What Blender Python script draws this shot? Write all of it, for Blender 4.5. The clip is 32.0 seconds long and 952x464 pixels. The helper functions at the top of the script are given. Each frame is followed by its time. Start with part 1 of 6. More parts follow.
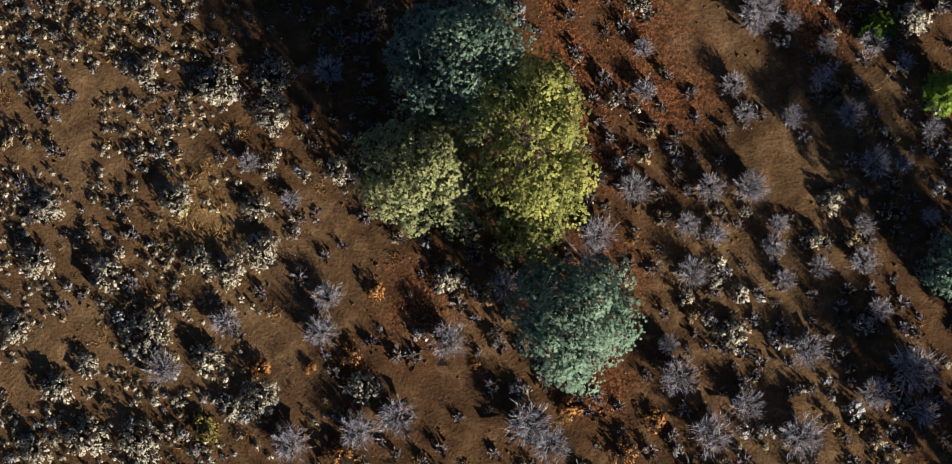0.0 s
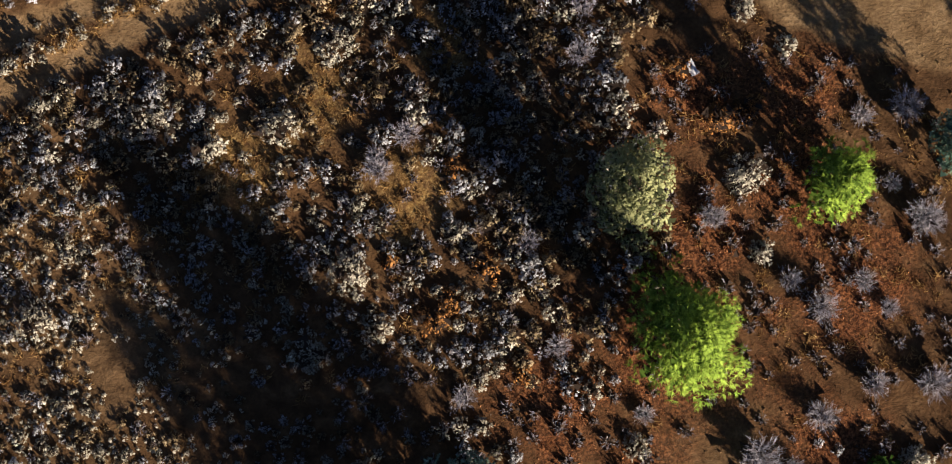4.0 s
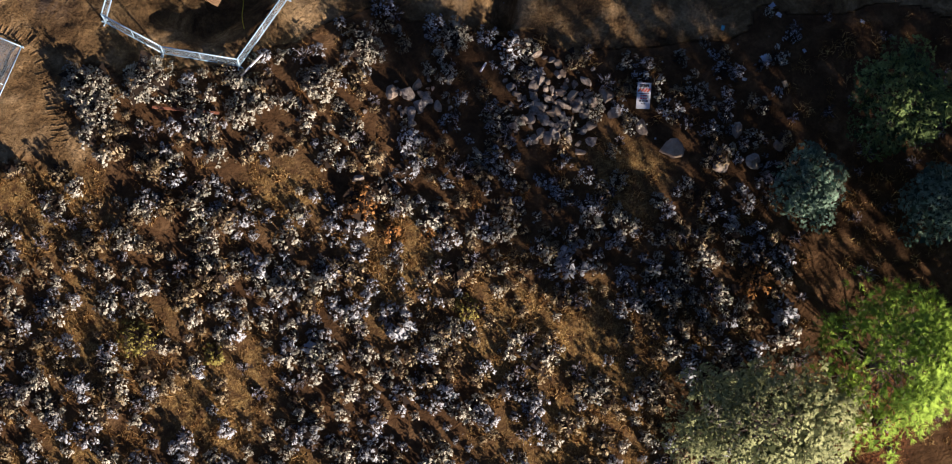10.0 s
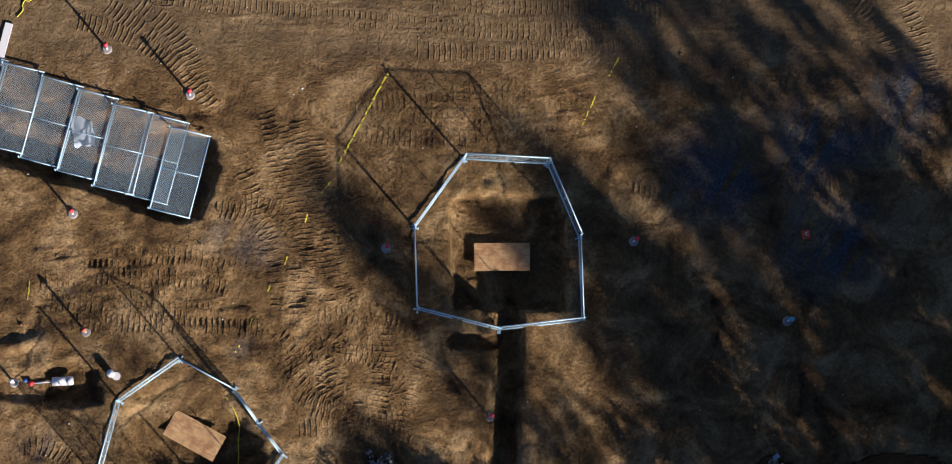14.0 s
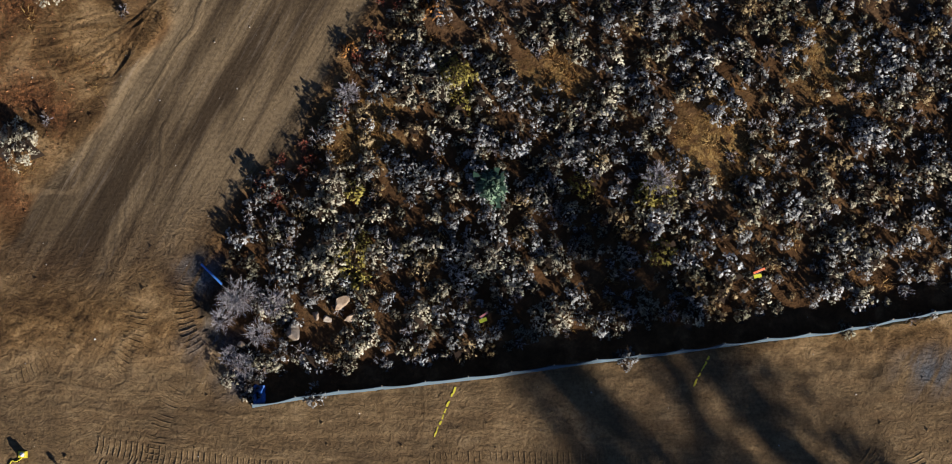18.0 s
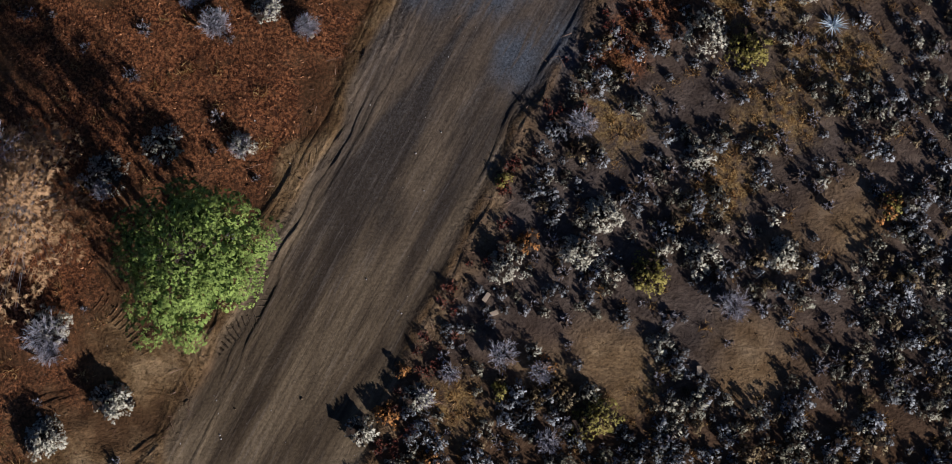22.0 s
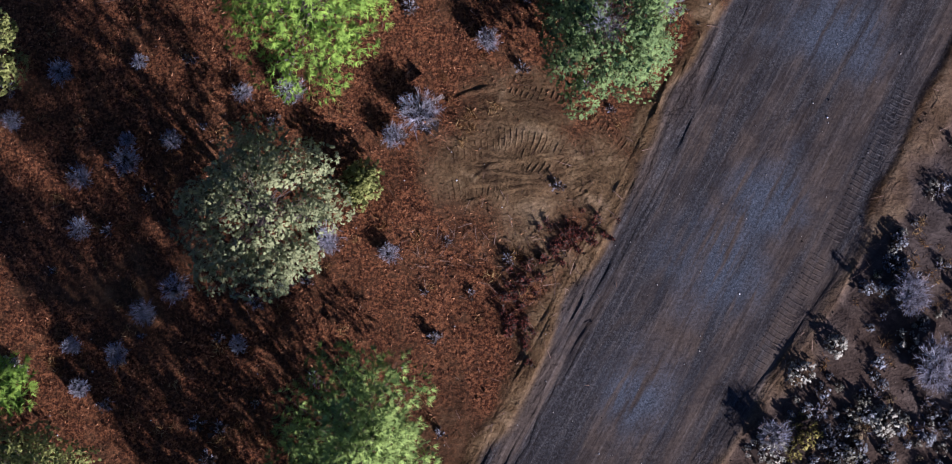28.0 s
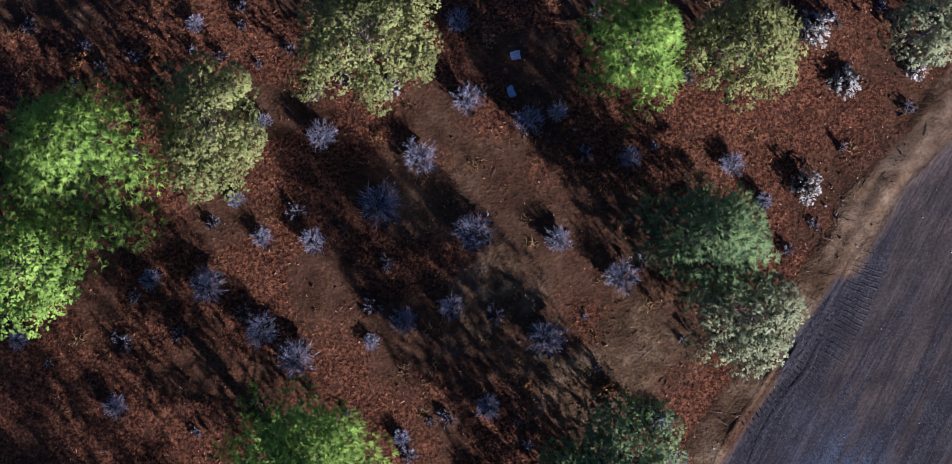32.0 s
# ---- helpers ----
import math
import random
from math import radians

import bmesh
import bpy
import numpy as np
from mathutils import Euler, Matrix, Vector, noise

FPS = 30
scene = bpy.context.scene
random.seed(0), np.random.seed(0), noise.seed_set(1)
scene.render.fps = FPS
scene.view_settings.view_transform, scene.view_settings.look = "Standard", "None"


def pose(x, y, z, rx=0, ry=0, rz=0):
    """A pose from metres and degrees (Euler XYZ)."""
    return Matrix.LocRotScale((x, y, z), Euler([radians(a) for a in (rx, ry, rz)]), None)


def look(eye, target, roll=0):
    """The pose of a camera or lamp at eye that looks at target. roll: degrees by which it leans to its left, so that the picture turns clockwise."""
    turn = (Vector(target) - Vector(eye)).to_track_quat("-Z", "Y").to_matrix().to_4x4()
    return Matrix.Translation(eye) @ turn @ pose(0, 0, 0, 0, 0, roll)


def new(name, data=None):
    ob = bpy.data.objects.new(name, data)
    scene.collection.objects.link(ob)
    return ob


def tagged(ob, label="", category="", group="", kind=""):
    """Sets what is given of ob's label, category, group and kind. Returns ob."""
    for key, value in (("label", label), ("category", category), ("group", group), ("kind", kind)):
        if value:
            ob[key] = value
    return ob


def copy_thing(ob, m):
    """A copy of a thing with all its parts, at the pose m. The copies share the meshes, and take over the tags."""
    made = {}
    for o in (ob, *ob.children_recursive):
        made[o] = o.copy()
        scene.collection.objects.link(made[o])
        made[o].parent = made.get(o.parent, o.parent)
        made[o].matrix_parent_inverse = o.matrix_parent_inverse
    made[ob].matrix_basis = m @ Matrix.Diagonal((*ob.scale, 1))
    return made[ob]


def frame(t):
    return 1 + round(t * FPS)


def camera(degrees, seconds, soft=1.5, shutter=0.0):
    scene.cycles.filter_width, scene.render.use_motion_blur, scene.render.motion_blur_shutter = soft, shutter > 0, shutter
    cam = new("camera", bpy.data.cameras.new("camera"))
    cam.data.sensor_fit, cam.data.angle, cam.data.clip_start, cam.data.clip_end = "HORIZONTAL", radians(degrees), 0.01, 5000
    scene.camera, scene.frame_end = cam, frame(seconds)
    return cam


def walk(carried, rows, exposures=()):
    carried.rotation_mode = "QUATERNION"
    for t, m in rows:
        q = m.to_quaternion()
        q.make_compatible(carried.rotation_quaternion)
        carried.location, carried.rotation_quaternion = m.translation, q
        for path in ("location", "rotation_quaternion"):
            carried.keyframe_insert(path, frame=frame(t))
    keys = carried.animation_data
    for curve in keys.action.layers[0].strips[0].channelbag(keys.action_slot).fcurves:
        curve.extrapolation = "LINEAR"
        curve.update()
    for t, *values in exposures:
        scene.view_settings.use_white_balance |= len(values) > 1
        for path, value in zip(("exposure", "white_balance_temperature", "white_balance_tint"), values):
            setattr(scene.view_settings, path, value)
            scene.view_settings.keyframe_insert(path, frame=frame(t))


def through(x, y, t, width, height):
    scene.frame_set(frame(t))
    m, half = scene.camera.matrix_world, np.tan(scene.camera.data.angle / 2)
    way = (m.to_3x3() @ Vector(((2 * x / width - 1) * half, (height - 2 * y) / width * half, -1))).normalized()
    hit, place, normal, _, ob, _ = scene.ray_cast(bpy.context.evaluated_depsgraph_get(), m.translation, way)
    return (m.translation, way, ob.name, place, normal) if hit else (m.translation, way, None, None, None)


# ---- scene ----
# ------------------------------------------------------------ camera
LENS = 21.654
TURNED = pose(0, 0, 0, 5.809) @ pose(0, 0, 0, 0, -3.2987)
ROWS = [
    (0, -0.401, 0.130, 107.262), (2, -0.223, 9.918, 107.314), (4, -0.127, 19.642, 107.272), (6, -0.123, 29.308, 107.153),
    (8, -0.149, 38.947, 107.169), (10, -0.155, 48.652, 107.350), (12, -0.112, 58.503, 107.564), (14, -0.018, 68.473, 107.567),
    (16, 0.108, 78.480, 107.273), (18, 0.225, 88.414, 106.999), (20, 0.304, 98.214, 107.010), (22, 0.367, 107.942, 107.066),
    (24, 0.441, 117.683, 106.899), (26, 0.514, 127.457, 106.673), (28, 0.570, 137.227, 106.627), (30, 0.615, 146.927, 106.714),
    (32, 0.643, 156.593, 106.920),
]
EXPOSURE = [(0, 0.8, 6300, 11), (3, 1.06, 6600, 18), (6, 0.93, 6750, 12), (10, 1.06, 6350, 20), (13, 1.05, 6100, 16), (19, 0.68, 6150, 10.5), (22, 0.32, 5500, 15), (25, 0.47, 5150, 24), (28, 0.68, 5050, 27), (32, 0.62, 4800, 30)]
cam = camera(LENS, 32.0, soft=1.0)
walk(cam, [(t, Matrix.Translation((x, y, z)) @ TURNED) for t, x, y, z in ROWS], EXPOSURE)

# ------------------------------------------------------------ sky and sun
SUN_HIGH, TO_SUN = 19.5, Vector((0.65, -0.76, 0.0)).normalized()
world = bpy.data.worlds.new("sky")
scene.world = world
world.use_nodes = True
nt = world.node_tree
sky = nt.nodes.new("ShaderNodeTexSky")
sky.sky_type, sky.sun_disc = "NISHITA", False
sky.sun_elevation, sky.sun_rotation = radians(SUN_HIGH), math.atan2(TO_SUN.x, TO_SUN.y)
sky.altitude, sky.air_density, sky.dust_density = 2000, 0.24, 0.0
nt.links.new(sky.outputs[0], nt.nodes["Background"].inputs[0])
nt.nodes["Background"].inputs[1].default_value = 0.106
sun = new("sun", bpy.data.lights.new("sun", "SUN"))
sun.data.energy, sun.data.angle, sun.data.color = 5.0, radians(1.0), (1.0, 0.88, 0.74)
sun.matrix_world = look(TO_SUN * 200 * math.cos(radians(SUN_HIGH)) + Vector((0, 80, 200 * math.sin(radians(SUN_HIGH)))), (0, 80, 0))

# ------------------------------------------------------------ small tools
rng = np.random.default_rng(7)


def vnoise(x, y, size, seed=0):
    """Smooth value noise from 0 to 1, for arrays."""
    x, y = np.asarray(x) / size, np.asarray(y) / size
    table = np.random.default_rng(seed + 11).random((97, 97))
    i, j = np.floor(x).astype(int), np.floor(y).astype(int)
    u, v = x - i, y - j
    u, v = u * u * (3 - 2 * u), v * v * (3 - 2 * v)
    a, b, c, d = (table[(i + p) % 97, (j + q) % 97] for p, q in ((0, 0), (1, 0), (0, 1), (1, 1)))
    return (a * (1 - u) + b * u) * (1 - v) + (c * (1 - u) + d * u) * v


def away(x, y, line):
    """Distance of points from a line of corners."""
    best = np.full(np.shape(x), 1e9)
    for (ax, ay), (bx, by) in zip(line[:-1], line[1:]):
        dx, dy = bx - ax, by - ay
        k = np.clip(((x - ax) * dx + (y - ay) * dy) / (dx * dx + dy * dy), 0, 1)
        best = np.minimum(best, np.hypot(x - ax - k * dx, y - ay - k * dy))
    return best


def inside(x, y, poly):
    """Whether points lie in a polygon."""
    hit = np.zeros(np.shape(x), bool)
    for (ax, ay), (bx, by) in zip(poly, poly[1:] + poly[:1]):
        if ay != by:
            hit ^= ((ay > y) != (by > y)) & (x < (bx - ax) * (y - ay) / (by - ay) + ax)
    return hit


def step(d, a, b):
    """1 below a, 0 above b, smooth between."""
    k = np.clip((b - d) / (b - a), 0, 1)
    return k * k * (3 - 2 * k)


def blobs(x, y, spots, soft=0.6):
    """A mask of round, ragged spots (x, y, radius)."""
    out = np.zeros(np.shape(x))
    wob = vnoise(x, y, 1.6, 3) * 0.9 + vnoise(x, y, 0.5, 4) * 0.5 - 0.7
    for cx, cy, r in spots:
        out = np.maximum(out, step(np.hypot(x - cx, y - cy) / r + wob * 0.8, 1 - soft, 1 + soft * 0.5))
    return out


def fast_mesh(name, verts, faces, materials, slots=None, tone=None, normals=None):
    """A mesh from arrays; all faces have the same number of corners. Foliage gets soft normals of its clump."""
    me = bpy.data.meshes.new(name)
    verts, faces = np.asarray(verts, np.float32), np.asarray(faces, np.int32)
    n, k = faces.shape
    me.vertices.add(len(verts)), me.loops.add(n * k), me.polygons.add(n)
    me.vertices.foreach_set("co", verts.ravel())
    me.loops.foreach_set("vertex_index", faces.ravel())
    me.polygons.foreach_set("loop_start", np.arange(n, dtype=np.int32) * k)
    for m in materials:
        me.materials.append(m)
    if slots is not None:
        me.polygons.foreach_set("material_index", np.asarray(slots, np.int32))
    if tone is not None:
        me.attributes.new("tone", "FLOAT", "POINT").data.foreach_set("value", np.asarray(tone, np.float32))
    me.update(calc_edges=True)
    if normals is not None:
        me.polygons.foreach_set("use_smooth", np.ones(n, bool))
        me.normals_split_custom_set_from_vertices(np.asarray(normals, np.float32))
    return me


def part(name, bm, material, parent, label="", smooth=False):
    """Links a bmesh as one mesh object under a thing or a part."""
    me = bpy.data.meshes.new(name)
    for f in bm.faces:
        f.smooth = smooth
    bm.to_mesh(me), bm.free()
    me.materials.append(material)
    ob = new(name, me)
    ob.parent = parent
    return tagged(ob, label)


def child(name, me, parent, label=""):
    ob = new(name, me)
    ob.parent = parent
    return tagged(ob, label)


def leaves(base, way, length, width, fan=False):
    """Three-cornered leaves or twigs: arrays of feet, directions, lengths and widths. A fan is widest at its tip."""
    n = len(base)
    way = way / np.linalg.norm(way, axis=1, keepdims=True)
    side = np.cross(way, rng.normal(size=(n, 3)))
    side /= np.linalg.norm(side, axis=1, keepdims=True) + 1e-9
    length, width = np.broadcast_to(length, n)[:, None], np.broadcast_to(width, n)[:, None]
    tip, half = base + way * length, side * width / 2
    half = half * np.where(np.cross(way, side)[:, 2] > 0, -1.0, 1.0)[:, None] * (-1.0 if fan else 1.0)
    return np.stack([base, tip - half, tip + half] if fan else [base - half, base + half, tip], 1).reshape(-1, 3)


def tris(n):
    return np.arange(3 * n, dtype=np.int32).reshape(-1, 3)


def quads(n):
    return np.arange(4 * n, dtype=np.int32).reshape(-1, 4)


def dome_ways(n, low=0.1):
    """Random directions in the upper half."""
    a, z = rng.random(n) * 2 * np.pi, low + (1 - low) * rng.random(n)
    r = np.sqrt(1 - np.clip(z, -1, 1) ** 2)
    return np.stack([r * np.cos(a), r * np.sin(a), z], 1)


def box_bm(sx, sy, sz, at=(0, 0, 0), bevel=0.0, turn=None, bm=None):
    bm = bm or bmesh.new()
    got = bmesh.ops.create_cube(bm, size=1)["verts"]
    m = Matrix.Translation(at) @ (turn.to_4x4() if turn else Matrix()) @ Matrix.Diagonal((sx, sy, sz, 1))
    bmesh.ops.transform(bm, matrix=m, verts=got)
    if bevel:
        edges = list({e for v in got for e in v.link_edges})
        bmesh.ops.bevel(bm, geom=edges, offset=bevel, segments=2, affect="EDGES", profile=0.6)
    return bm


def rod(a, b, r, bm=None, sides=6, r2=None):
    """A round bar from a to b."""
    bm = bm or bmesh.new()
    a, b = Vector(a), Vector(b)
    m = Matrix.Translation((a + b) / 2) @ (b - a).to_track_quat("Z", "Y").to_matrix().to_4x4()
    bmesh.ops.create_cone(bm, cap_ends=True, segments=sides, radius1=r, radius2=r if r2 is None else r2, depth=(b - a).length, matrix=m)
    return bm


def empty(name, at, turn=0.0):
    ob = new(name)
    ob.empty_display_size = 0.2
    ob.matrix_world = pose(*at, 0, 0, turn)
    return ob


# ------------------------------------------------------------ materials
class Nodes:
    """Short hand for a node material."""

    def __init__(self, name, rough=0.9, metal=0.0, spec=0.2):
        self.m = bpy.data.materials.new(name)
        self.m.use_nodes = True
        self.t = self.m.node_tree
        self.b = self.t.nodes["Principled BSDF"]
        self.set(self.b, "Roughness", rough), self.set(self.b, "Metallic", metal), self.set(self.b, "Specular IOR Level", spec)

    def set(self, node, key, value):
        if isinstance(value, bpy.types.NodeSocket):
            self.t.links.new(value, node.inputs[key])
        else:
            if isinstance(value, tuple) and len(value) == 3 and node.inputs[key].type == "RGBA":
                value = (*value, 1)
            node.inputs[key].default_value = value

    def add(self, kind, **keys):
        node = self.t.nodes.new(kind)
        for k, v in keys.items():
            self.set(node, k.replace("_", " "), v)
        return node

    def where(self):
        return self.add("ShaderNodeTexCoord").outputs["Object"]

    def attr(self, name):
        node = self.add("ShaderNodeAttribute")
        node.attribute_name = name
        return node.outputs["Fac"]

    def noise(self, size, detail=4.0, rough=0.6, at=None, warp=0.0):
        return self.add("ShaderNodeTexNoise", Vector=at or self.where(), Scale=1 / size, Detail=detail, Roughness=rough, Distortion=warp).outputs["Fac"]

    def cells(self, size, at=None, key="Distance"):
        return self.add("ShaderNodeTexVoronoi", Vector=at or self.where(), Scale=1 / size).outputs[key]

    def ramp(self, fac, *stops):
        node = self.add("ShaderNodeValToRGB", Fac=fac)
        el = node.color_ramp.elements
        while len(el) < len(stops):
            el.new(0.5)
        for e, (p, c) in zip(el, stops):
            e.position, e.color = p, (*c, 1) if isinstance(c, tuple) else (c, c, c, 1)
        return node.outputs["Color"]

    def mix(self, fac, a, b, kind="MIX"):
        node = self.t.nodes.new("ShaderNodeMix")
        node.data_type, node.blend_type = "RGBA", kind
        self.set(node, 0, fac), self.set(node, 6, a), self.set(node, 7, b)
        return node.outputs[2]

    def math(self, kind, a, b=0.0):
        node = self.t.nodes.new("ShaderNodeMath")
        node.operation = kind
        self.set(node, 0, a), self.set(node, 1, b)
        return node.outputs[0]

    def bump(self, height, far, strength=1.0, after=None):
        node = self.add("ShaderNodeBump", Height=height, Distance=far, Strength=strength)
        if after:
            self.set(node, "Normal", after)
        return node.outputs[0]

    def end(self, colour, normal=None, rough=None):
        self.set(self.b, "Base Color", colour)
        if normal:
            self.set(self.b, "Normal", normal)
        if rough is not None:
            self.set(self.b, "Roughness", rough)
        return self.m


def leaf_material(name, dark, light, through=0.2, spread=0.0):
    """Leaves: tone by tuft, some light through them."""
    n = Nodes(name, 0.75, spec=0.15)
    col = n.ramp(n.attr("tone"), (0.0, dark), (1.0, light))
    if spread:
        big = n.noise(1.3, 2)
        col = n.mix(n.math("MULTIPLY", big, spread), col, tuple(c * 0.45 for c in dark))
    n.set(n.b, "Base Color", col)
    glow = n.add("ShaderNodeBsdfTranslucent", Color=col)
    both = n.add("ShaderNodeMixShader", Fac=through)
    n.t.links.new(n.b.outputs[0], both.inputs[1])
    n.t.links.new(glow.outputs[0], both.inputs[2])
    n.t.links.new(both.outputs[0], n.t.nodes["Material Output"].inputs[0])
    return n.m


def plain(name, colour, rough=0.6, metal=0.0, vary=0.25, size=0.3, spec=0.4, relief=0.002):
    """Paint, metal or plastic with dirt in two sizes."""
    n = Nodes(name, rough, metal, spec)
    k = n.noise(size, 5)
    col = n.mix(n.math("MULTIPLY", k, vary * 2), colour, tuple(c * 0.45 for c in colour))
    fine = n.noise(size / 9, 3)
    col = n.mix(n.math("MULTIPLY", fine, vary), col, tuple(min(1, c * 1.3 + 0.02) for c in colour))
    return n.end(col, n.bump(fine, relief, 0.5))


# ------------------------------------------------------------ the plan
ROAD_Y = [93, 98.8, 103, 108.2, 113, 118, 123.7, 128.8, 133.9, 138.8, 146.1, 150, 158.3, 168, 185]
ROAD_L = [-18.5, -13.9, -10.6, -7.2, -5.0, -2.7, 0.7, 2.9, 5.2, 7.5, 11.4, 13.5, 17.6, 24.1, 36.0]
ROAD_R = [-4.6, -5.1, -2.0, 1.4, 3.2, 5.9, 8.5, 11.5, 14.0, 17.4, 22.6, 24.6, 29.0, 36.0, 48.0]
RUT_UP = [(-40, 30), (-14.3, 39.0), (-9.2, 41.2), (-4.0, 43.3), (1.3, 44.7), (6.5, 45.4), (9.2, 45.6), (14.5, 44.8)]
RUT_LOW = [(-40, 27.5), (-14.3, 36.6), (-9.2, 39.2), (-4.0, 41.4), (1.3, 43.2), (6.5, 44.0), (11.8, 44.5), (14.5, 44.0)]
TRACK = [(13.2, 44.9), (15.8, 44.1), (19.8, 42.3), (22.5, 41.2), (27.0, 40.2), (50, 37)]
SILT = [(-3.2, 91.8), (-0.1, 92.3), (3.9, 92.7), (7.6, 93.1), (11.0, 93.6), (14.7, 94.0), (18.4, 94.5), (22.0, 94.9), (24.7, 95.4), (27.4, 95.9), (34, 97.2)]
SITE = [(-60, 61), (-14.2, 62.3), (-10.4, 62.6), (-11.7, 67.2), (-7.8, 66.2), (-1.8, 67.6), (0.3, 68.7), (3.9, 68.9), (8.1, 68.1),
        (13.1, 67.6), (19.8, 69.2), (27, 69.4), (60, 70), (60, 103)] + SILT[::-1] + [(-4.4, 92.5), (-5.4, 96.2), (-5.0, 98.5), (-2.8, 102), (-14, 103), (-60, 103)]
PIT_MAIN = [(5.15, 80.9), (6.4, 81.3), (9.8, 81.0), (10.15, 80.0), (10.3, 76.4), (9.9, 75.9), (5.2, 76.0), (5.05, 79.0)]
PIT_ROUND = [(-8.3, 73.1), (-6.5, 73.4), (-4.4, 72.6), (-3.1, 71.0), (-2.7, 69.7), (-3.9, 68.1), (-5.7, 67.4), (-8.1, 68.2), (-9.0, 69.8), (-9.2, 71.9)]
PIT_COVERED = [(-17.5, 86.6), (-14.6, 86.0), (-12.0, 85.2), (-9.3, 84.7), (-6.6, 84.2), (-5.2, 83.6), (-4.8, 82.3), (-5.7, 79.9), (-6.9, 79.7), (-10.3, 81.0), (-14.5, 82.3), (-17.5, 83.2)]
PIT_PUMP = [(-17, 73.6), (-14.0, 73.4), (-12.1, 73.8), (-11.1, 74.0), (-9.9, 73.7), (-9.8, 72.0), (-10.8, 71.6), (-12.1, 71.8), (-17, 72.4)]
TRENCH = [(7.75, 76.2), (7.65, 73.0), (7.5, 70.0), (7.3, 67.9)]
TRENCH_ARM = [(7.7, 74.6), (5.3, 74.7)]
LITTER = [(14.8, 129, 2.0), (13.2, 126.5, 1.5), (16.2, 131.8, 1.8), (14.5, 17.5, 2.6), (21, 21, 2.6), (23, 28, 3), (11, 4, 1.8), (20, 37, 2.5), (4, 8, 2.5), (9.6, 18.5, 2.6), (10.8, 15, 2.2), (11.2, 9.5, 2.2), (14.5, 25.5, 4.4), (10, 23, 3.2), (13.5, 20, 2.8), (20.5, 32, 3.2), (16, 30.5, 2.6),
          (13, 34, 2.2), (23, 51, 2.6), (20, 47.5, 1.6), (15.5, 36.5, 2.0), (-13.5, 110, 3.2), (-13, 104, 3.5), (-10.5, 112.5, 1.8),  (-12.0, 116.5, 3.0), (-9, 124, 5.0), (-3, 127, 3.6),
          (-13, 131, 5), (-6, 133, 6), (-11, 141, 7), (2, 143, 5), (-3, 143, 6), (-10, 150, 7), (1, 150, 5), (6, 150, 4.4), (10.5, 148.5, 2.6), (-5, 157, 7), (3, 158, 4),
          (-11, 160, 6), (11.5, 154, 3.5), (17.5, 166, 2.8), (19, 172, 5), (-9, 170, 6), (0, 161, 3), (13, 172, 3), (22, 174, 4), (14.8, 137.2, 1.6), (17.4, 133.6, 1.8), (13.6, 131.4, 1.5)]
STRAW = [(20, 124, 2.2), (22.5, 126.5, 2), (17.5, 121, 1.8), (24, 131, 2), (10, 106, 1.6), (17, 103, 2), (22, 107, 2), (9.5, 50.5, 3.6), (13, 48, 3), (8, 55, 3), (12, 54, 3), (-1.5, 48.5, 1.6), (-5, 52, 3.2), (-10, 55, 3), (-2, 61, 2), (-12.5, 60.5, 2.6), (12.5, 62, 2),
         (-11, 49, 3), (3, 58, 2.5), (4.6, 39, 1.5), (-1, 36, 2), (-4, 33, 2), (3, 32, 2), (1.5, 104, 1.6), (5.6, 111, 1.6), (13.6, 112.5, 1.4), (12.5, 124, 1.6), (19, 129, 2.2), (-6, 12, 2)]
CLEAR = [(8.8, 151.2, 2.6), (11.4, 150.6, 1.8), (6.0, 150.3, 1.6), (-0.6, 95.4, 1.4), (9.7, 65.3, 2.0), (3.2, 65.4, 1.5), (6.8, 67.0, 1.0), (14.5, 63.2, 1.6), (9.4, 112.6, 1.6), (12.5, 113.4, 2.0), (18.4, 113.0, 2.0), (23, 119.2, 1.9), (20, 118, 1.2), (0.3, 8.6, 2.4), (-9.2, 24.9, 1.8), (-9.5, 13.5, 1.0), (17, 19, 4), (19, 13, 2.2), (-12, 5, 2.5), (4, 4, 2.0), (12, 6, 2), (17.5, 47, 2.4), (14.5, 46.5, 1.6)]


def road_mask(x, y, grow=0.0):
    left, right = np.interp(y, ROAD_Y, ROAD_L), np.interp(y, ROAD_Y, ROAD_R)
    wob = (vnoise(x, y, 2.2, 21) - 0.5) * 1.1
    return step(np.maximum(left - x, x - right) + wob - grow, -0.25, 0.25) * (1 - site_mask(x, y)) * (y > 93)


def site_mask(x, y):
    wx, wy = (vnoise(x, y, 1.7, 22) - 0.5) * 1.4, (vnoise(x, y, 1.7, 23) - 0.5) * 1.4
    fade = np.where(x < -1.5, step(y + 3 * (vnoise(x, y, 2.5, 25) - 0.5), 95.0, 101.0), 1.0)
    return inside(x + wx, y + np.where(y < 85, wy, 0), SITE) * fade


def track_mask(x, y, grow=0.0):
    wob = (vnoise(x, y, 1.1, 24) - 0.5) * 0.5
    ruts = np.minimum(away(x, y, RUT_UP), away(x, y, RUT_LOW)) + wob
    wide = away(x, y, TRACK) + wob - np.clip((x - 14) * 0.28, 0, 1.7)
    return np.maximum(step(ruts - grow, 0.45, 0.8), step(wide - grow, 0.5, 0.9))


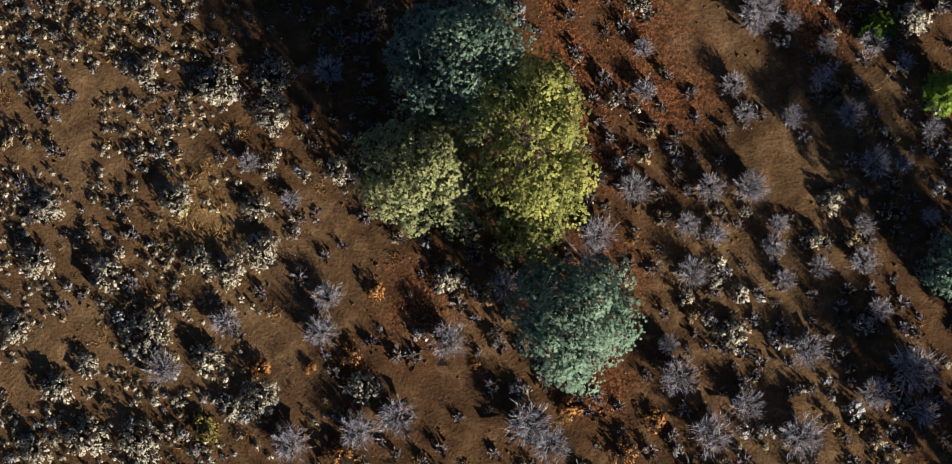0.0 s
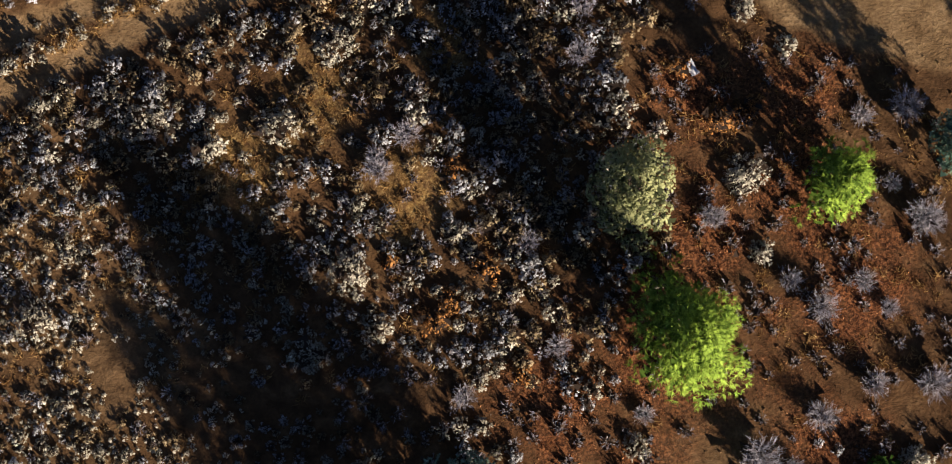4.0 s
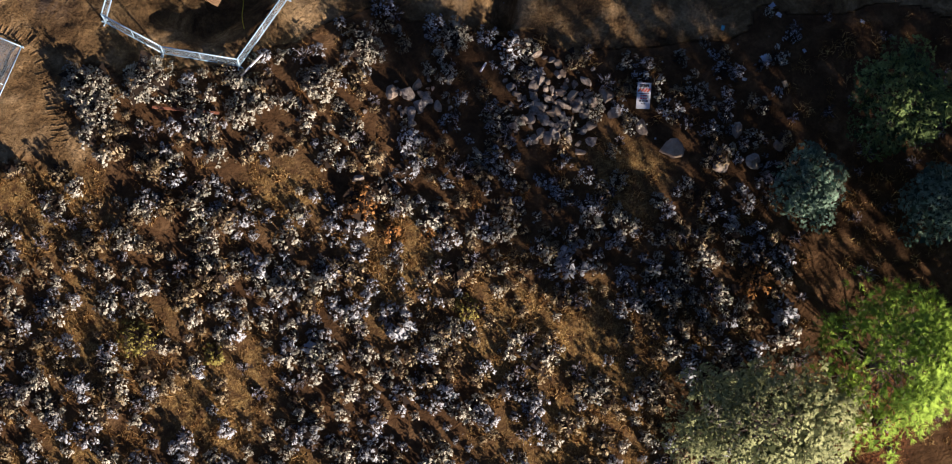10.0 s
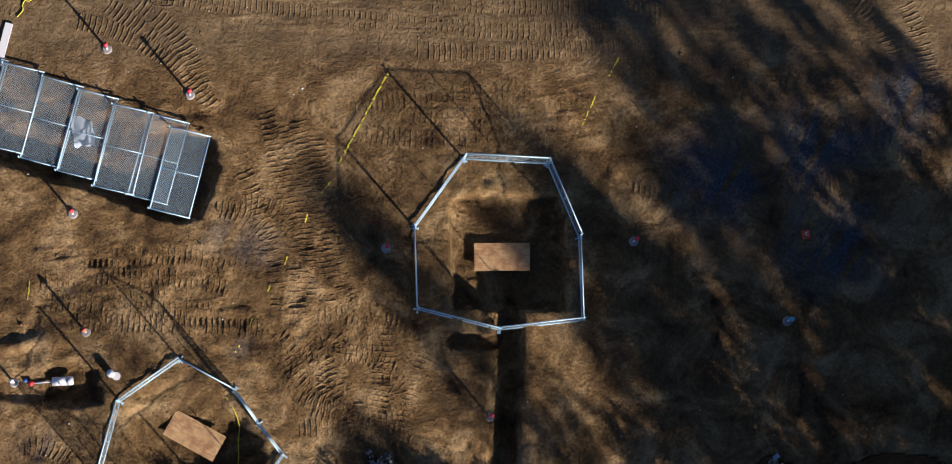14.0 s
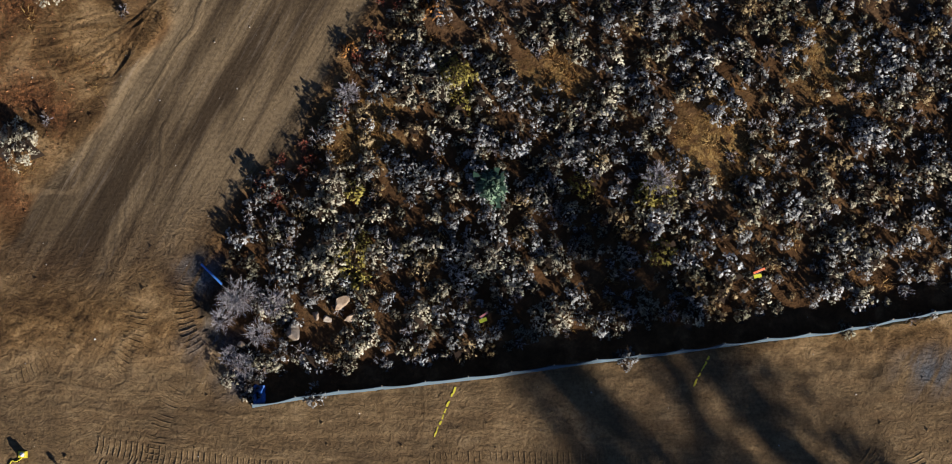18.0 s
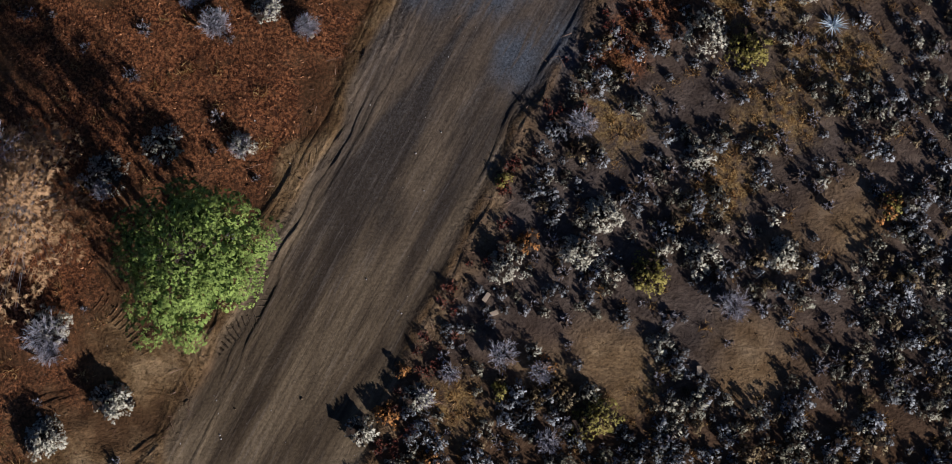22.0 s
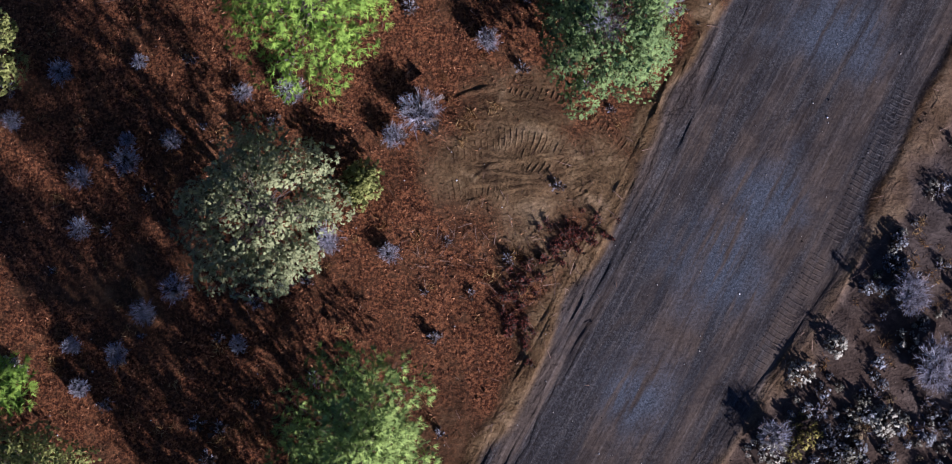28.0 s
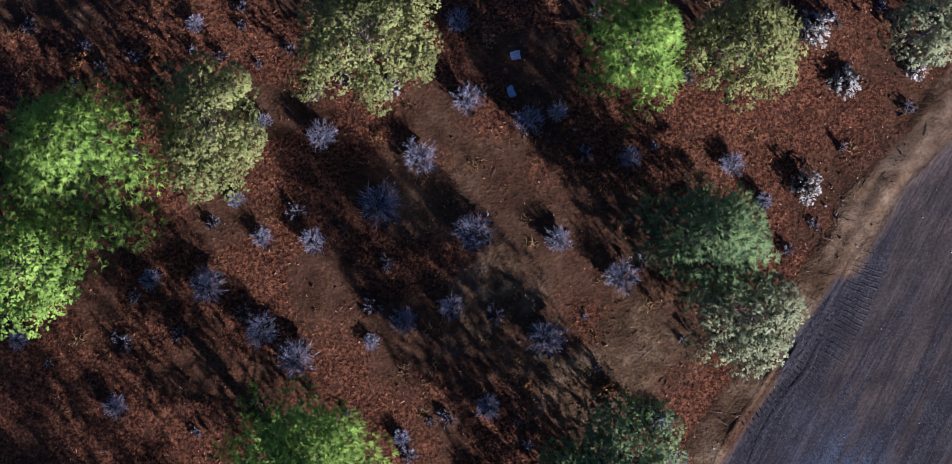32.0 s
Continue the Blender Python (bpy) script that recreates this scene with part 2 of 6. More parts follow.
def pit_depth(x, y, poly, deep, bank):
    """How far the ground is dug away: nothing outside, deep inside, a bank between."""
    d = away(x, y, poly + poly[:1]) + (vnoise(x, y, 0.5, 31) - 0.5) * 0.25
    return np.where(inside(x, y, poly), deep * (1 - step(d, 0.02, bank)), 0.0)


def land(x, y):
    """The height of the ground."""
    x, y = np.asarray(x, float), np.asarray(y, float)
    site, road, track = site_mask(x, y), road_mask(x, y), track_mask(x, y)
    wild = np.clip(1 - site - road - track, 0, 1)
    z = (vnoise(x, y, 3.1, 1) - 0.5) * 0.2 * (0.2 + 0.8 * wild) + (vnoise(x, y, 0.85, 2) - 0.5) * (0.015 + 0.06 * wild)
    z += (vnoise(x, y, 0.45, 5) - 0.5) * (0.005 + 0.03 * wild)
    for hx, hy, hr in ((16.0, 48.4, 0.4), (15.3, 48.9, 0.35), (15.8, 49.4, 0.3), (14.9, 49.5, 0.25)):
        d = np.hypot(x - hx, y - hy)
        z += 0.12 * np.exp(-((d - hr * 1.3) / 0.2) ** 2) - 0.5 * step(d, hr * 0.5, hr)
    z -= 0.07 * track
    z += 0.08 * np.exp(-((x - np.interp(y, ROAD_Y, ROAD_L) + 0.2) / 0.35) ** 2) * (y > 104) * vnoise(x, y, 1.2, 6)
    z += 0.07 * np.exp(-((x - np.interp(y, ROAD_Y, ROAD_R) - 0.2) / 0.35) ** 2) * (y > 104) * vnoise(x, y, 1.2, 7)
    bank = away(x, y, [(22.6, 165.9), (23.6, 167.2), (25.1, 169.9), (27.6, 172.4), (31, 176)])
    z += 0.1 * step(bank, 0.1, 1.4) * (0.4 + 0.9 * vnoise(x, y, 0.5, 15))
    # graded streaks along the road and lug marks of the machines on the site
    across = x - 0.5 * (np.interp(y, ROAD_Y, ROAD_L) + np.interp(y, ROAD_Y, ROAD_R))
    z += road * ((vnoise(across * 1.5, y * 0.1, 0.8, 8) - 0.5) * 0.014 + (vnoise(across, y * 0.06, 0.6, 10) - 0.5) * 0.012) * vnoise(x, y, 4.0, 12) * 1.6
    z += site * ((vnoise(x * 0.3, y * 1.6, 0.6, 9) - 0.5) * 0.035 * step(np.abs(y - 89), 2, 5) + (vnoise(x, y, 0.36, 13) - 0.5) * 0.12 * (1 - step(np.abs(y - 89), 2, 5)) * (0.3 + vnoise(x, y, 3.0, 14)))
    near = (y > 60) & (y < 100)
    if near.any():
        px, py = x[near], y[near]
        dug = np.maximum(pit_depth(px, py, PIT_MAIN, 0.98, 0.2), 0.0)
        dug *= np.clip((81.35 - py + 0.5 * (vnoise(px, py, 0.6, 33) - 0.5)) / 0.65, 0, 1)
        dug -= 0.14 * step(np.maximum(np.abs(px - 7.4) - 1.0, np.abs(py - 78.4) - 0.4), 0.0, 0.35) * (dug > 0.5)
        dug = np.maximum(dug, pit_depth(px, py, PIT_ROUND, 0.85, 0.9) * (0.3 + 0.7 * step(py - 0.25 * (px + 5.5), 70.6, 73.0)))
        dug = np.maximum(dug, pit_depth(px, py, PIT_COVERED, 1.1, 0.5))
        dug = np.maximum(dug, pit_depth(px, py, PIT_PUMP, 0.45, 0.5) * np.where(px > -12.4 + 0.4 * vnoise(px, py, 0.5, 36), 1.0, 0.5))
        z[near] += 0.16 * step(away(px, py, [(-16, 74.1), (-13.6, 74.5), (-12.2, 74.9), (-11.4, 74.7)]), 0.05, 0.45) * (dug < 0.05)
        dug = np.maximum(dug, 1.0 * step(away(px, py, TRENCH), 0.28, 0.42))
        dug = np.maximum(dug, 0.6 * step(away(px + 0.42, py, TRENCH), 0.05, 0.45))
        dug = np.maximum(dug, 0.6 * step(away(px, py, TRENCH_ARM), 0.25, 0.4))
        lip = step(away(px, py, PIT_MAIN + PIT_MAIN[:1]), 0.1, 0.9) * (dug < 0.02) * 0.14 * vnoise(px, py, 0.6, 34)
        lip += step(np.abs(away(px, py, TRENCH) - 0.8), 0.1, 0.5) * (dug < 0.02) * 0.18 * vnoise(px, py, 0.5, 35)
        z[near] += lip - dug
    return z


def high(x, y):
    return float(land(np.array([x]), np.array([y]))[0])


def ground_material():
    n = Nodes("desert_soil", 0.95, spec=0.1)
    at = n.where()
    big, mid, fine, grit = n.noise(5, 3, at=at), n.noise(0.9, 5, at=at, warp=0.4), n.noise(0.14, 4, at=at), n.noise(0.045, 3, at=at)
    soil = n.ramp(mid, (0.3, (0.055, 0.028, 0.012)), (0.55, (0.155, 0.085, 0.037)), (0.75, (0.33, 0.20, 0.095)))
    soil = n.mix(n.math("MULTIPLY", big, 0.5), soil, (0.14, 0.075, 0.035))
    ash = n.ramp(mid, (0.3, (0.065, 0.053, 0.046)), (0.55, (0.15, 0.127, 0.11)), (0.75, (0.25, 0.21, 0.18)))
    soil = n.mix(n.attr("ash"), soil, ash)
    # dropped needles
    bits, speck = n.cells(0.06, at, "Color"), n.noise(0.15, 6, 0.8, at)
    needle = n.ramp(speck, (0.43, (0.02, 0.008, 0.005)), (0.5, (0.18, 0.062, 0.021)), (0.57, (0.68, 0.28, 0.105)))
    needle = n.mix(0.35, needle, n.ramp(bits, (0.2, (0.03, 0.012, 0.008)), (0.6, (0.18, 0.06, 0.028)), (0.95, (0.62, 0.30, 0.15))))
    needle = n.mix(n.ramp(n.noise(1.1, 5, 0.65, at), (0.42, 0.35), (0.58, 0.0)), needle, (0.06, 0.024, 0.012))
    lit = n.math("MULTIPLY", n.attr("litter"), n.ramp(n.noise(0.5, 5, at=at), (0.25, 0.3), (0.5, 1.0)))
    col = n.mix(lit, soil, needle)
    # yellow dry grass bits
    straw = n.ramp(n.cells(0.05, at, "Color"), (0.2, (0.22, 0.12, 0.035)), (0.6, (0.48, 0.30, 0.10)), (0.9, (0.66, 0.47, 0.19)))
    col = n.mix(n.math("MULTIPLY", n.attr("straw"), n.ramp(n.noise(0.4, 4, at=at), (0.35, 0.0), (0.6, 1.0))), col, straw)
    # the dirt of the track and the site
    dirt = n.ramp(mid, (0.3, (0.14, 0.098, 0.054)), (0.55, (0.24, 0.175, 0.098)), (0.75, (0.36, 0.27, 0.16)))
    lane = n.add("ShaderNodeMapping", Vector=at)
    lane.inputs["Rotation"].default_value, lane.inputs["Scale"].default_value = (0, 0, radians(-4)), (0.16, 1.5, 1)
    drag = n.noise(0.5, 7, 0.7, lane.outputs[0], 0.5)
    dirt = n.mix(n.ramp(drag, (0.36, 0.75), (0.58, 0.0)), dirt, (0.135, 0.092, 0.055))
    col = n.mix(n.attr("track"), col, dirt)
    col = n.mix(n.attr("tan"), col, n.ramp(mid, (0.3, (0.20, 0.122, 0.055)), (0.55, (0.36, 0.235, 0.115)), (0.75, (0.50, 0.345, 0.18))))
    churned = n.ramp(n.noise(2.2, 8, 0.7, at, 0.5), (0.34, (0.08, 0.046, 0.022)), (0.5, (0.30, 0.185, 0.08)), (0.64, (0.62, 0.42, 0.21)))
    col = n.mix(n.attr("site"), col, churned)
    # graded gravel
    stone = n.ramp(n.cells(0.055, at, "Color"), (0.1, (0.045, 0.043, 0.043)), (0.5, (0.082, 0.078, 0.076)), (0.9, (0.15, 0.143, 0.137)))
    turn = n.add("ShaderNodeMapping", Vector=at)
    turn.inputs["Rotation"].default_value = (0, 0, radians(29))
    run = n.add("ShaderNodeMapping", Vector=turn.outputs[0])
    run.inputs["Scale"].default_value = (1.5, 0.17, 1)
    band, wide = n.noise(0.55, 8, 0.72, run.outputs[0], 0.5), n.noise(2.4, 4, 0.6, run.outputs[0], 0.5)
    stone = n.mix(n.ramp(wide, (0.44, 0.0), (0.56, 0.85)), stone, (0.18, 0.135, 0.098))
    stone = n.mix(n.ramp(n.noise(1.7, 5, 0.65, at, 0.6), (0.46, 0.0), (0.6, 0.5)), stone, (0.055, 0.05, 0.05))
    brown = n.ramp(wide, (0.40, (0.08, 0.057, 0.034)), (0.5, (0.165, 0.12, 0.07)), (0.60, (0.29, 0.215, 0.125)))
    stone = n.mix(n.attr("grey"), brown, stone)
    stone = n.mix(n.ramp(band, (0.38, 0.6), (0.5, 0.0)), stone, n.mix(0.6, stone, (0.03, 0.024, 0.02)))
    stone = n.mix(n.ramp(band, (0.55, 0.0), (0.7, 0.35)), stone, n.mix(0.5, stone, (0.36, 0.30, 0.22)))
    thin = n.add("ShaderNodeMapping", Vector=turn.outputs[0])
    thin.inputs["Scale"].default_value = (1.0, 0.035, 1)
    line = n.noise(0.16, 4, 0.7, thin.outputs[0], 0.25)
    stone = n.mix(n.ramp(line, (0.36, 0.6), (0.47, 0.0)), stone, n.mix(0.6, stone, (0.02, 0.016, 0.014)))
    stone = n.mix(n.ramp(line, (0.55, 0.0), (0.68, 0.4)), stone, n.mix(0.5, stone, (0.42, 0.36, 0.30)))
    col = n.mix(n.attr("road"), col, stone)
    blue = n.ramp(n.cells(0.05, at, "Color"), (0.1, (0.07, 0.083, 0.10)), (0.9, (0.19, 0.215, 0.245)))
    col = n.mix(n.math("MULTIPLY", n.attr("gravel"), n.ramp(n.noise(0.7, 5, 0.6, run.outputs[0]), (0.36, 0.0), (0.5, 0.95))), col, blue)
    col = n.mix(n.ramp(fine, (0.35, 0.65), (0.6, 0.0)), col, n.mix(0.55, col, (0.03, 0.018, 0.01)))
    norm = n.bump(mid, 0.05, 0.4)
    norm = n.bump(n.mix(n.attr("track"), n.mix(n.attr("road"), (0.5, 0.5, 0.5), n.mix(0.5, band, line)), drag), 0.035, 0.7, norm)
    rough = n.math("SUBTRACT", 1.0, n.math("MULTIPLY", n.math("MAXIMUM", n.attr("road"), n.attr("track")), 0.65))
    lump = n.noise(0.38, 6, 0.65, at, 0.8)
    norm = n.bump(n.math("MULTIPLY", lump, n.attr("site")), 0.34, 0.9, norm)
    crumb = n.noise(0.11, 5, 0.7, at, 0.3)
    norm = n.bump(n.math("MULTIPLY", crumb, n.math("MAXIMUM", n.attr("site"), n.math("MULTIPLY", n.attr("tan"), 0.6))), 0.09, 0.9, norm)
    norm = n.bump(n.math("MULTIPLY", fine, rough), 0.07, 0.9, norm)
    norm = n.bump(n.math("MULTIPLY", grit, rough), 0.02, 0.8, norm)
    norm = n.bump(n.math("MULTIPLY", speck, n.attr("litter")), 0.08, 0.8, norm)
    col = n.mix(0.27, col, n.mix(0.92, col, (0.0, 0.0, 0.0)))
    return n.end(col, norm)


SOIL = ground_material()


def litter_mask(x, y):
    """Dropped needles: round the trees, and all over the wood west of the road."""
    wood = (x < np.interp(y, ROAD_Y, ROAD_L) + 0.5) * step(-y, -124, -116) * (0.25 + 0.75 * step(-vnoise(x, y, 2.4, 71), -0.55, -0.35))
    bare = blobs(x, y, [(9, 151.5, 3.0), (12, 151, 2.0), (6.5, 163, 2.6), (8.5, 166.5, 2.4), (3.5, 169, 2.2), (5.5, 172, 1.8), (13.5, 161.5, 2.2), (10, 162, 1.8), (-7.2, 114, 2.4), (-9, 112.5, 2)], 0.8)
    return np.maximum(blobs(x, y, LITTER, 0.8), wood) * (1 - 0.85 * bare)


def soil_zones(me, x, y):
    """Which kind of soil lies where, with sunlit pit edges painted tan."""
    site, road, track = site_mask(x, y), road_mask(x, y), track_mask(x, y)
    gravel = blobs(x, y, [(-5.3, 97.5, 1.0), (-5.0, 94.5, 1.2), (-3.8, 93, 0.9), (21, 83.5, 2.6), (25, 85.5, 2.2), (-4.0, 74.3, 0.6), (-3.5, 79, 1.2), (-4.6, 79.2, 1.0), (-12.6, 70.2, 1.2),
                              (4.5, 130.2, 1.4), (7.6, 130, 1.6), (8.8, 126.5, 1.4), (9.9, 127.4, 1.3), (17.4, 147.0, 2.6), (19.2, 149.5, 2), (22.5, 157, 2.4), (26, 93.2, 1.2), (14, 141, 2), (-6.8, 82, 1.4), (-8.8, 82.7, 1.5), (-10.8, 83.4, 1.5), (-12.8, 84.1, 1.5), (-15, 84.8, 1.6), (17, 81.5, 2.4), (22, 79, 2.4)], 0.9)
    wildly = np.clip(1 - site - road - track, 0, 1)
    grey = road * step(-y, -136, -110)
    ridge = step(away(x, y, [(22.9, 166.2), (25.1, 169.9), (27.6, 172.4), (31, 176)]), 0.5, 1.0)
    pale = np.maximum(ridge, site * step(np.abs(y - 90.5), 2.5, 5.5))
    churn = blobs(x, y, [(-11, 107.6, 3.6), (-12.5, 103, 2.0), (-8, 113.5, 2.2), (9, 151.5, 3.2), (11.4, 150.8, 2.6), (6.2, 150.4, 2.0), (13.8, 161.8, 2.4), (7.5, 165, 2.0), (5, 169, 2.0), (10.5, 161.5, 2.2), (11.5, 158.5, 1.5), (9.6, 147, 1.6)], 0.9) * (1 - road) * 0.9
    left_edge = np.interp(y, ROAD_Y, ROAD_L) - x + (vnoise(x, y, 1.8, 47) - 0.5) * 1.6
    right_edge = x - np.interp(y, ROAD_Y, ROAD_R) + (vnoise(x, y, 1.8, 48) - 0.5) * 1.6
    shoulder = np.maximum(step(np.abs(left_edge - 0.3), 0.5, 1.2), 0.6 * step(np.abs(right_edge - 0.2), 0.4, 1.1)) * (y > 101) * (1 - ridge)
    churn = np.maximum(churn, 0.8 * shoulder * (1 - 0.4 * road))
    # tan strips on the pit's north wall and ledges paint in their sunlit faces
    for name, value in (("site", np.maximum(site * (1 - 0.7 * pale), churn)), ("road", road * (1 - 0.95 * ridge)), ("grey", grey), ("track", pale), ("tan", np.maximum(np.maximum(np.maximum(np.maximum(track, ridge), np.maximum(0.8 * step(np.abs(y - 81.15), 0.2, 0.5) * (x > 5.0) * (x < 10.2), 0.9 * step(away(x, y, [(-16, 74.1), (-13.6, 74.5), (-12.2, 74.9), (-11.4, 74.7), (-11.3, 74.4)]) + 0.3 * (vnoise(x, y, 0.4, 37) - 0.5), 0.1, 0.35) + 0.8 * step(away(x, y, [(-9.3, 70.4), (-8.6, 71.6), (-7.2, 72.0), (-6.4, 72.7), (-5.7, 73.0)]) + 0.3 * (vnoise(x, y, 0.4, 38) - 0.5), 0.08, 0.3))), 0.4 * blobs(x, y, [(18, 9, 5), (22, 15, 4), (20, 3, 4), (6, 8, 3), (-4, 6, 4), (-7, 13, 3), (17, 20, 3), (-12, 7, 6), (-12, 16, 6), (-10, 25, 5), (-2, 10, 4), (-14, 31, 4)], 0.9) * wildly), blobs(x, y, [c for c in CLEAR if c[1] > 110], 0.9) * wildly)), ("ash", 0.85 * step(-y, -116, -106) * (x > np.interp(y, ROAD_Y, ROAD_R)) * (0.5 + 0.5 * vnoise(x, y, 3.0, 50))), ("gravel", gravel * (1 - 0.5 * site * (x < 0))),
                        ("litter", litter_mask(x, y) * wildly * (1 - 0.75 * shoulder)), ("straw", 0.95 * blobs(x, y, STRAW, 0.9) * wildly)):
        me.attributes.new(name, "FLOAT", "POINT").data.foreach_set("value", value.astype(np.float32))


def build_ground():
    far = np.array([3000, 900, 300, 120, 60])
    xs = np.concatenate([-far - 20, np.arange(-19, 32, 0.2), np.sort(far) + 34])
    ys = np.concatenate([-far - 6, np.arange(-6, 66, 0.24), np.arange(66, 88, 0.1), np.arange(88, 99, 0.14), np.arange(99, 186, 0.24), np.sort(far) + 186])
    gx, gy = np.meshgrid(xs, ys)
    x, y = gx.ravel(), gy.ravel()
    z = land(x, y)
    v = np.stack([x, y, z], 1)
    i = np.arange(len(ys) - 1)[:, None] * len(xs) + np.arange(len(xs) - 1)[None, :]
    f = np.stack([i, i + 1, i + 1 + len(xs), i + len(xs)], -1).reshape(-1, 4)
    me = fast_mesh("ground", v, f, [SOIL])
    me.polygons.foreach_set("use_smooth", np.ones(len(f), bool))
    soil_zones(me, x, y)
    return tagged(new("ground", me), "brown desert soil with graded dirt road, tracks and pits", "ground", kind="structure")


build_ground()


# ------------------------------------------------------------ plants
BARK = plain("bark", (0.16, 0.115, 0.085), 0.95, vary=0.5, size=0.2, relief=0.02)
DEAD_WOOD = plain("dead_wood", (0.34, 0.31, 0.29), 0.9, vary=0.4, size=0.15, relief=0.01)
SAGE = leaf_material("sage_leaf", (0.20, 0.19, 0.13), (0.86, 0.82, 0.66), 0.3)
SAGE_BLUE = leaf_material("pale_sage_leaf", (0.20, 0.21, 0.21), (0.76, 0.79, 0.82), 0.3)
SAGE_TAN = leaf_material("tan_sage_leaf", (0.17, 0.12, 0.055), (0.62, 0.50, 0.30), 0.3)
YUCCA = leaf_material("yucca_blade", (0.28, 0.34, 0.36), (0.72, 0.80, 0.84), 0.15)
TWIG = leaf_material("grey_twig", (0.17, 0.16, 0.165), (0.56, 0.54, 0.57), 0.1)
# near-black: colours stems and the sheets that stand for shade in shrubs
STALK_SHADE = leaf_material("stalk_and_shade", (0.03, 0.021, 0.015), (0.10, 0.068, 0.046), 0.0)
STICK = leaf_material("broken_stick", (0.08, 0.04, 0.025), (0.36, 0.24, 0.17), 0.0)
GRASS = leaf_material("dry_grass", (0.20, 0.10, 0.03), (0.62, 0.42, 0.17), 0.3)
RED_TWIG = leaf_material("red_twig", (0.10, 0.022, 0.014), (0.36, 0.11, 0.07), 0.15)
SEED = leaf_material("rust_seed_heads", (0.30, 0.12, 0.03), (0.60, 0.30, 0.10), 0.2)
BRUSH = leaf_material("yellow_brush", (0.20, 0.17, 0.03), (0.46, 0.40, 0.12), 0.3)
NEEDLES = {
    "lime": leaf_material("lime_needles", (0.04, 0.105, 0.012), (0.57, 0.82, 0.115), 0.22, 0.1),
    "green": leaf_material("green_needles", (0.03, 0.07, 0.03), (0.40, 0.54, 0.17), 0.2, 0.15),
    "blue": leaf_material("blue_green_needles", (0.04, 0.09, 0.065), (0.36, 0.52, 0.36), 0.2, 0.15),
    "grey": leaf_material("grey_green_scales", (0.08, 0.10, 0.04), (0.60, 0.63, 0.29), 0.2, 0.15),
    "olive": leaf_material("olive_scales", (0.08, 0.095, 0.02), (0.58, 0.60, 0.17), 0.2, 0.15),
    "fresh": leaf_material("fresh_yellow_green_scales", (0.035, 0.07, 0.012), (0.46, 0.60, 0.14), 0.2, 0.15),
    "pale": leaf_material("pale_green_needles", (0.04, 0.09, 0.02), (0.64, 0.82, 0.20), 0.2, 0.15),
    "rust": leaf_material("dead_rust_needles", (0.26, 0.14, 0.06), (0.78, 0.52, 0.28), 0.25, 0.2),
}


def tube(path, radii, sides=6):
    """Corners and faces of a tapering tube along a path."""
    v, f = [], []
    path = [Vector(p) for p in path]
    for k, (p, r) in enumerate(zip(path, radii)):
        d = (path[min(k + 1, len(path) - 1)] - path[max(k - 1, 0)]).normalized()
        a = d.orthogonal().normalized()
        b = d.cross(a)
        v += [p + (a * math.cos(q) + b * math.sin(q)) * r for q in (2 * math.pi * s / sides for s in range(sides))]
    for k in range(len(path) - 1):
        for s in range(sides):
            t = (s + 1) % sides
            f.append((k * sides + s, k * sides + t, (k + 1) * sides + t, (k + 1) * sides + s))
    return [tuple(p) for p in v], f


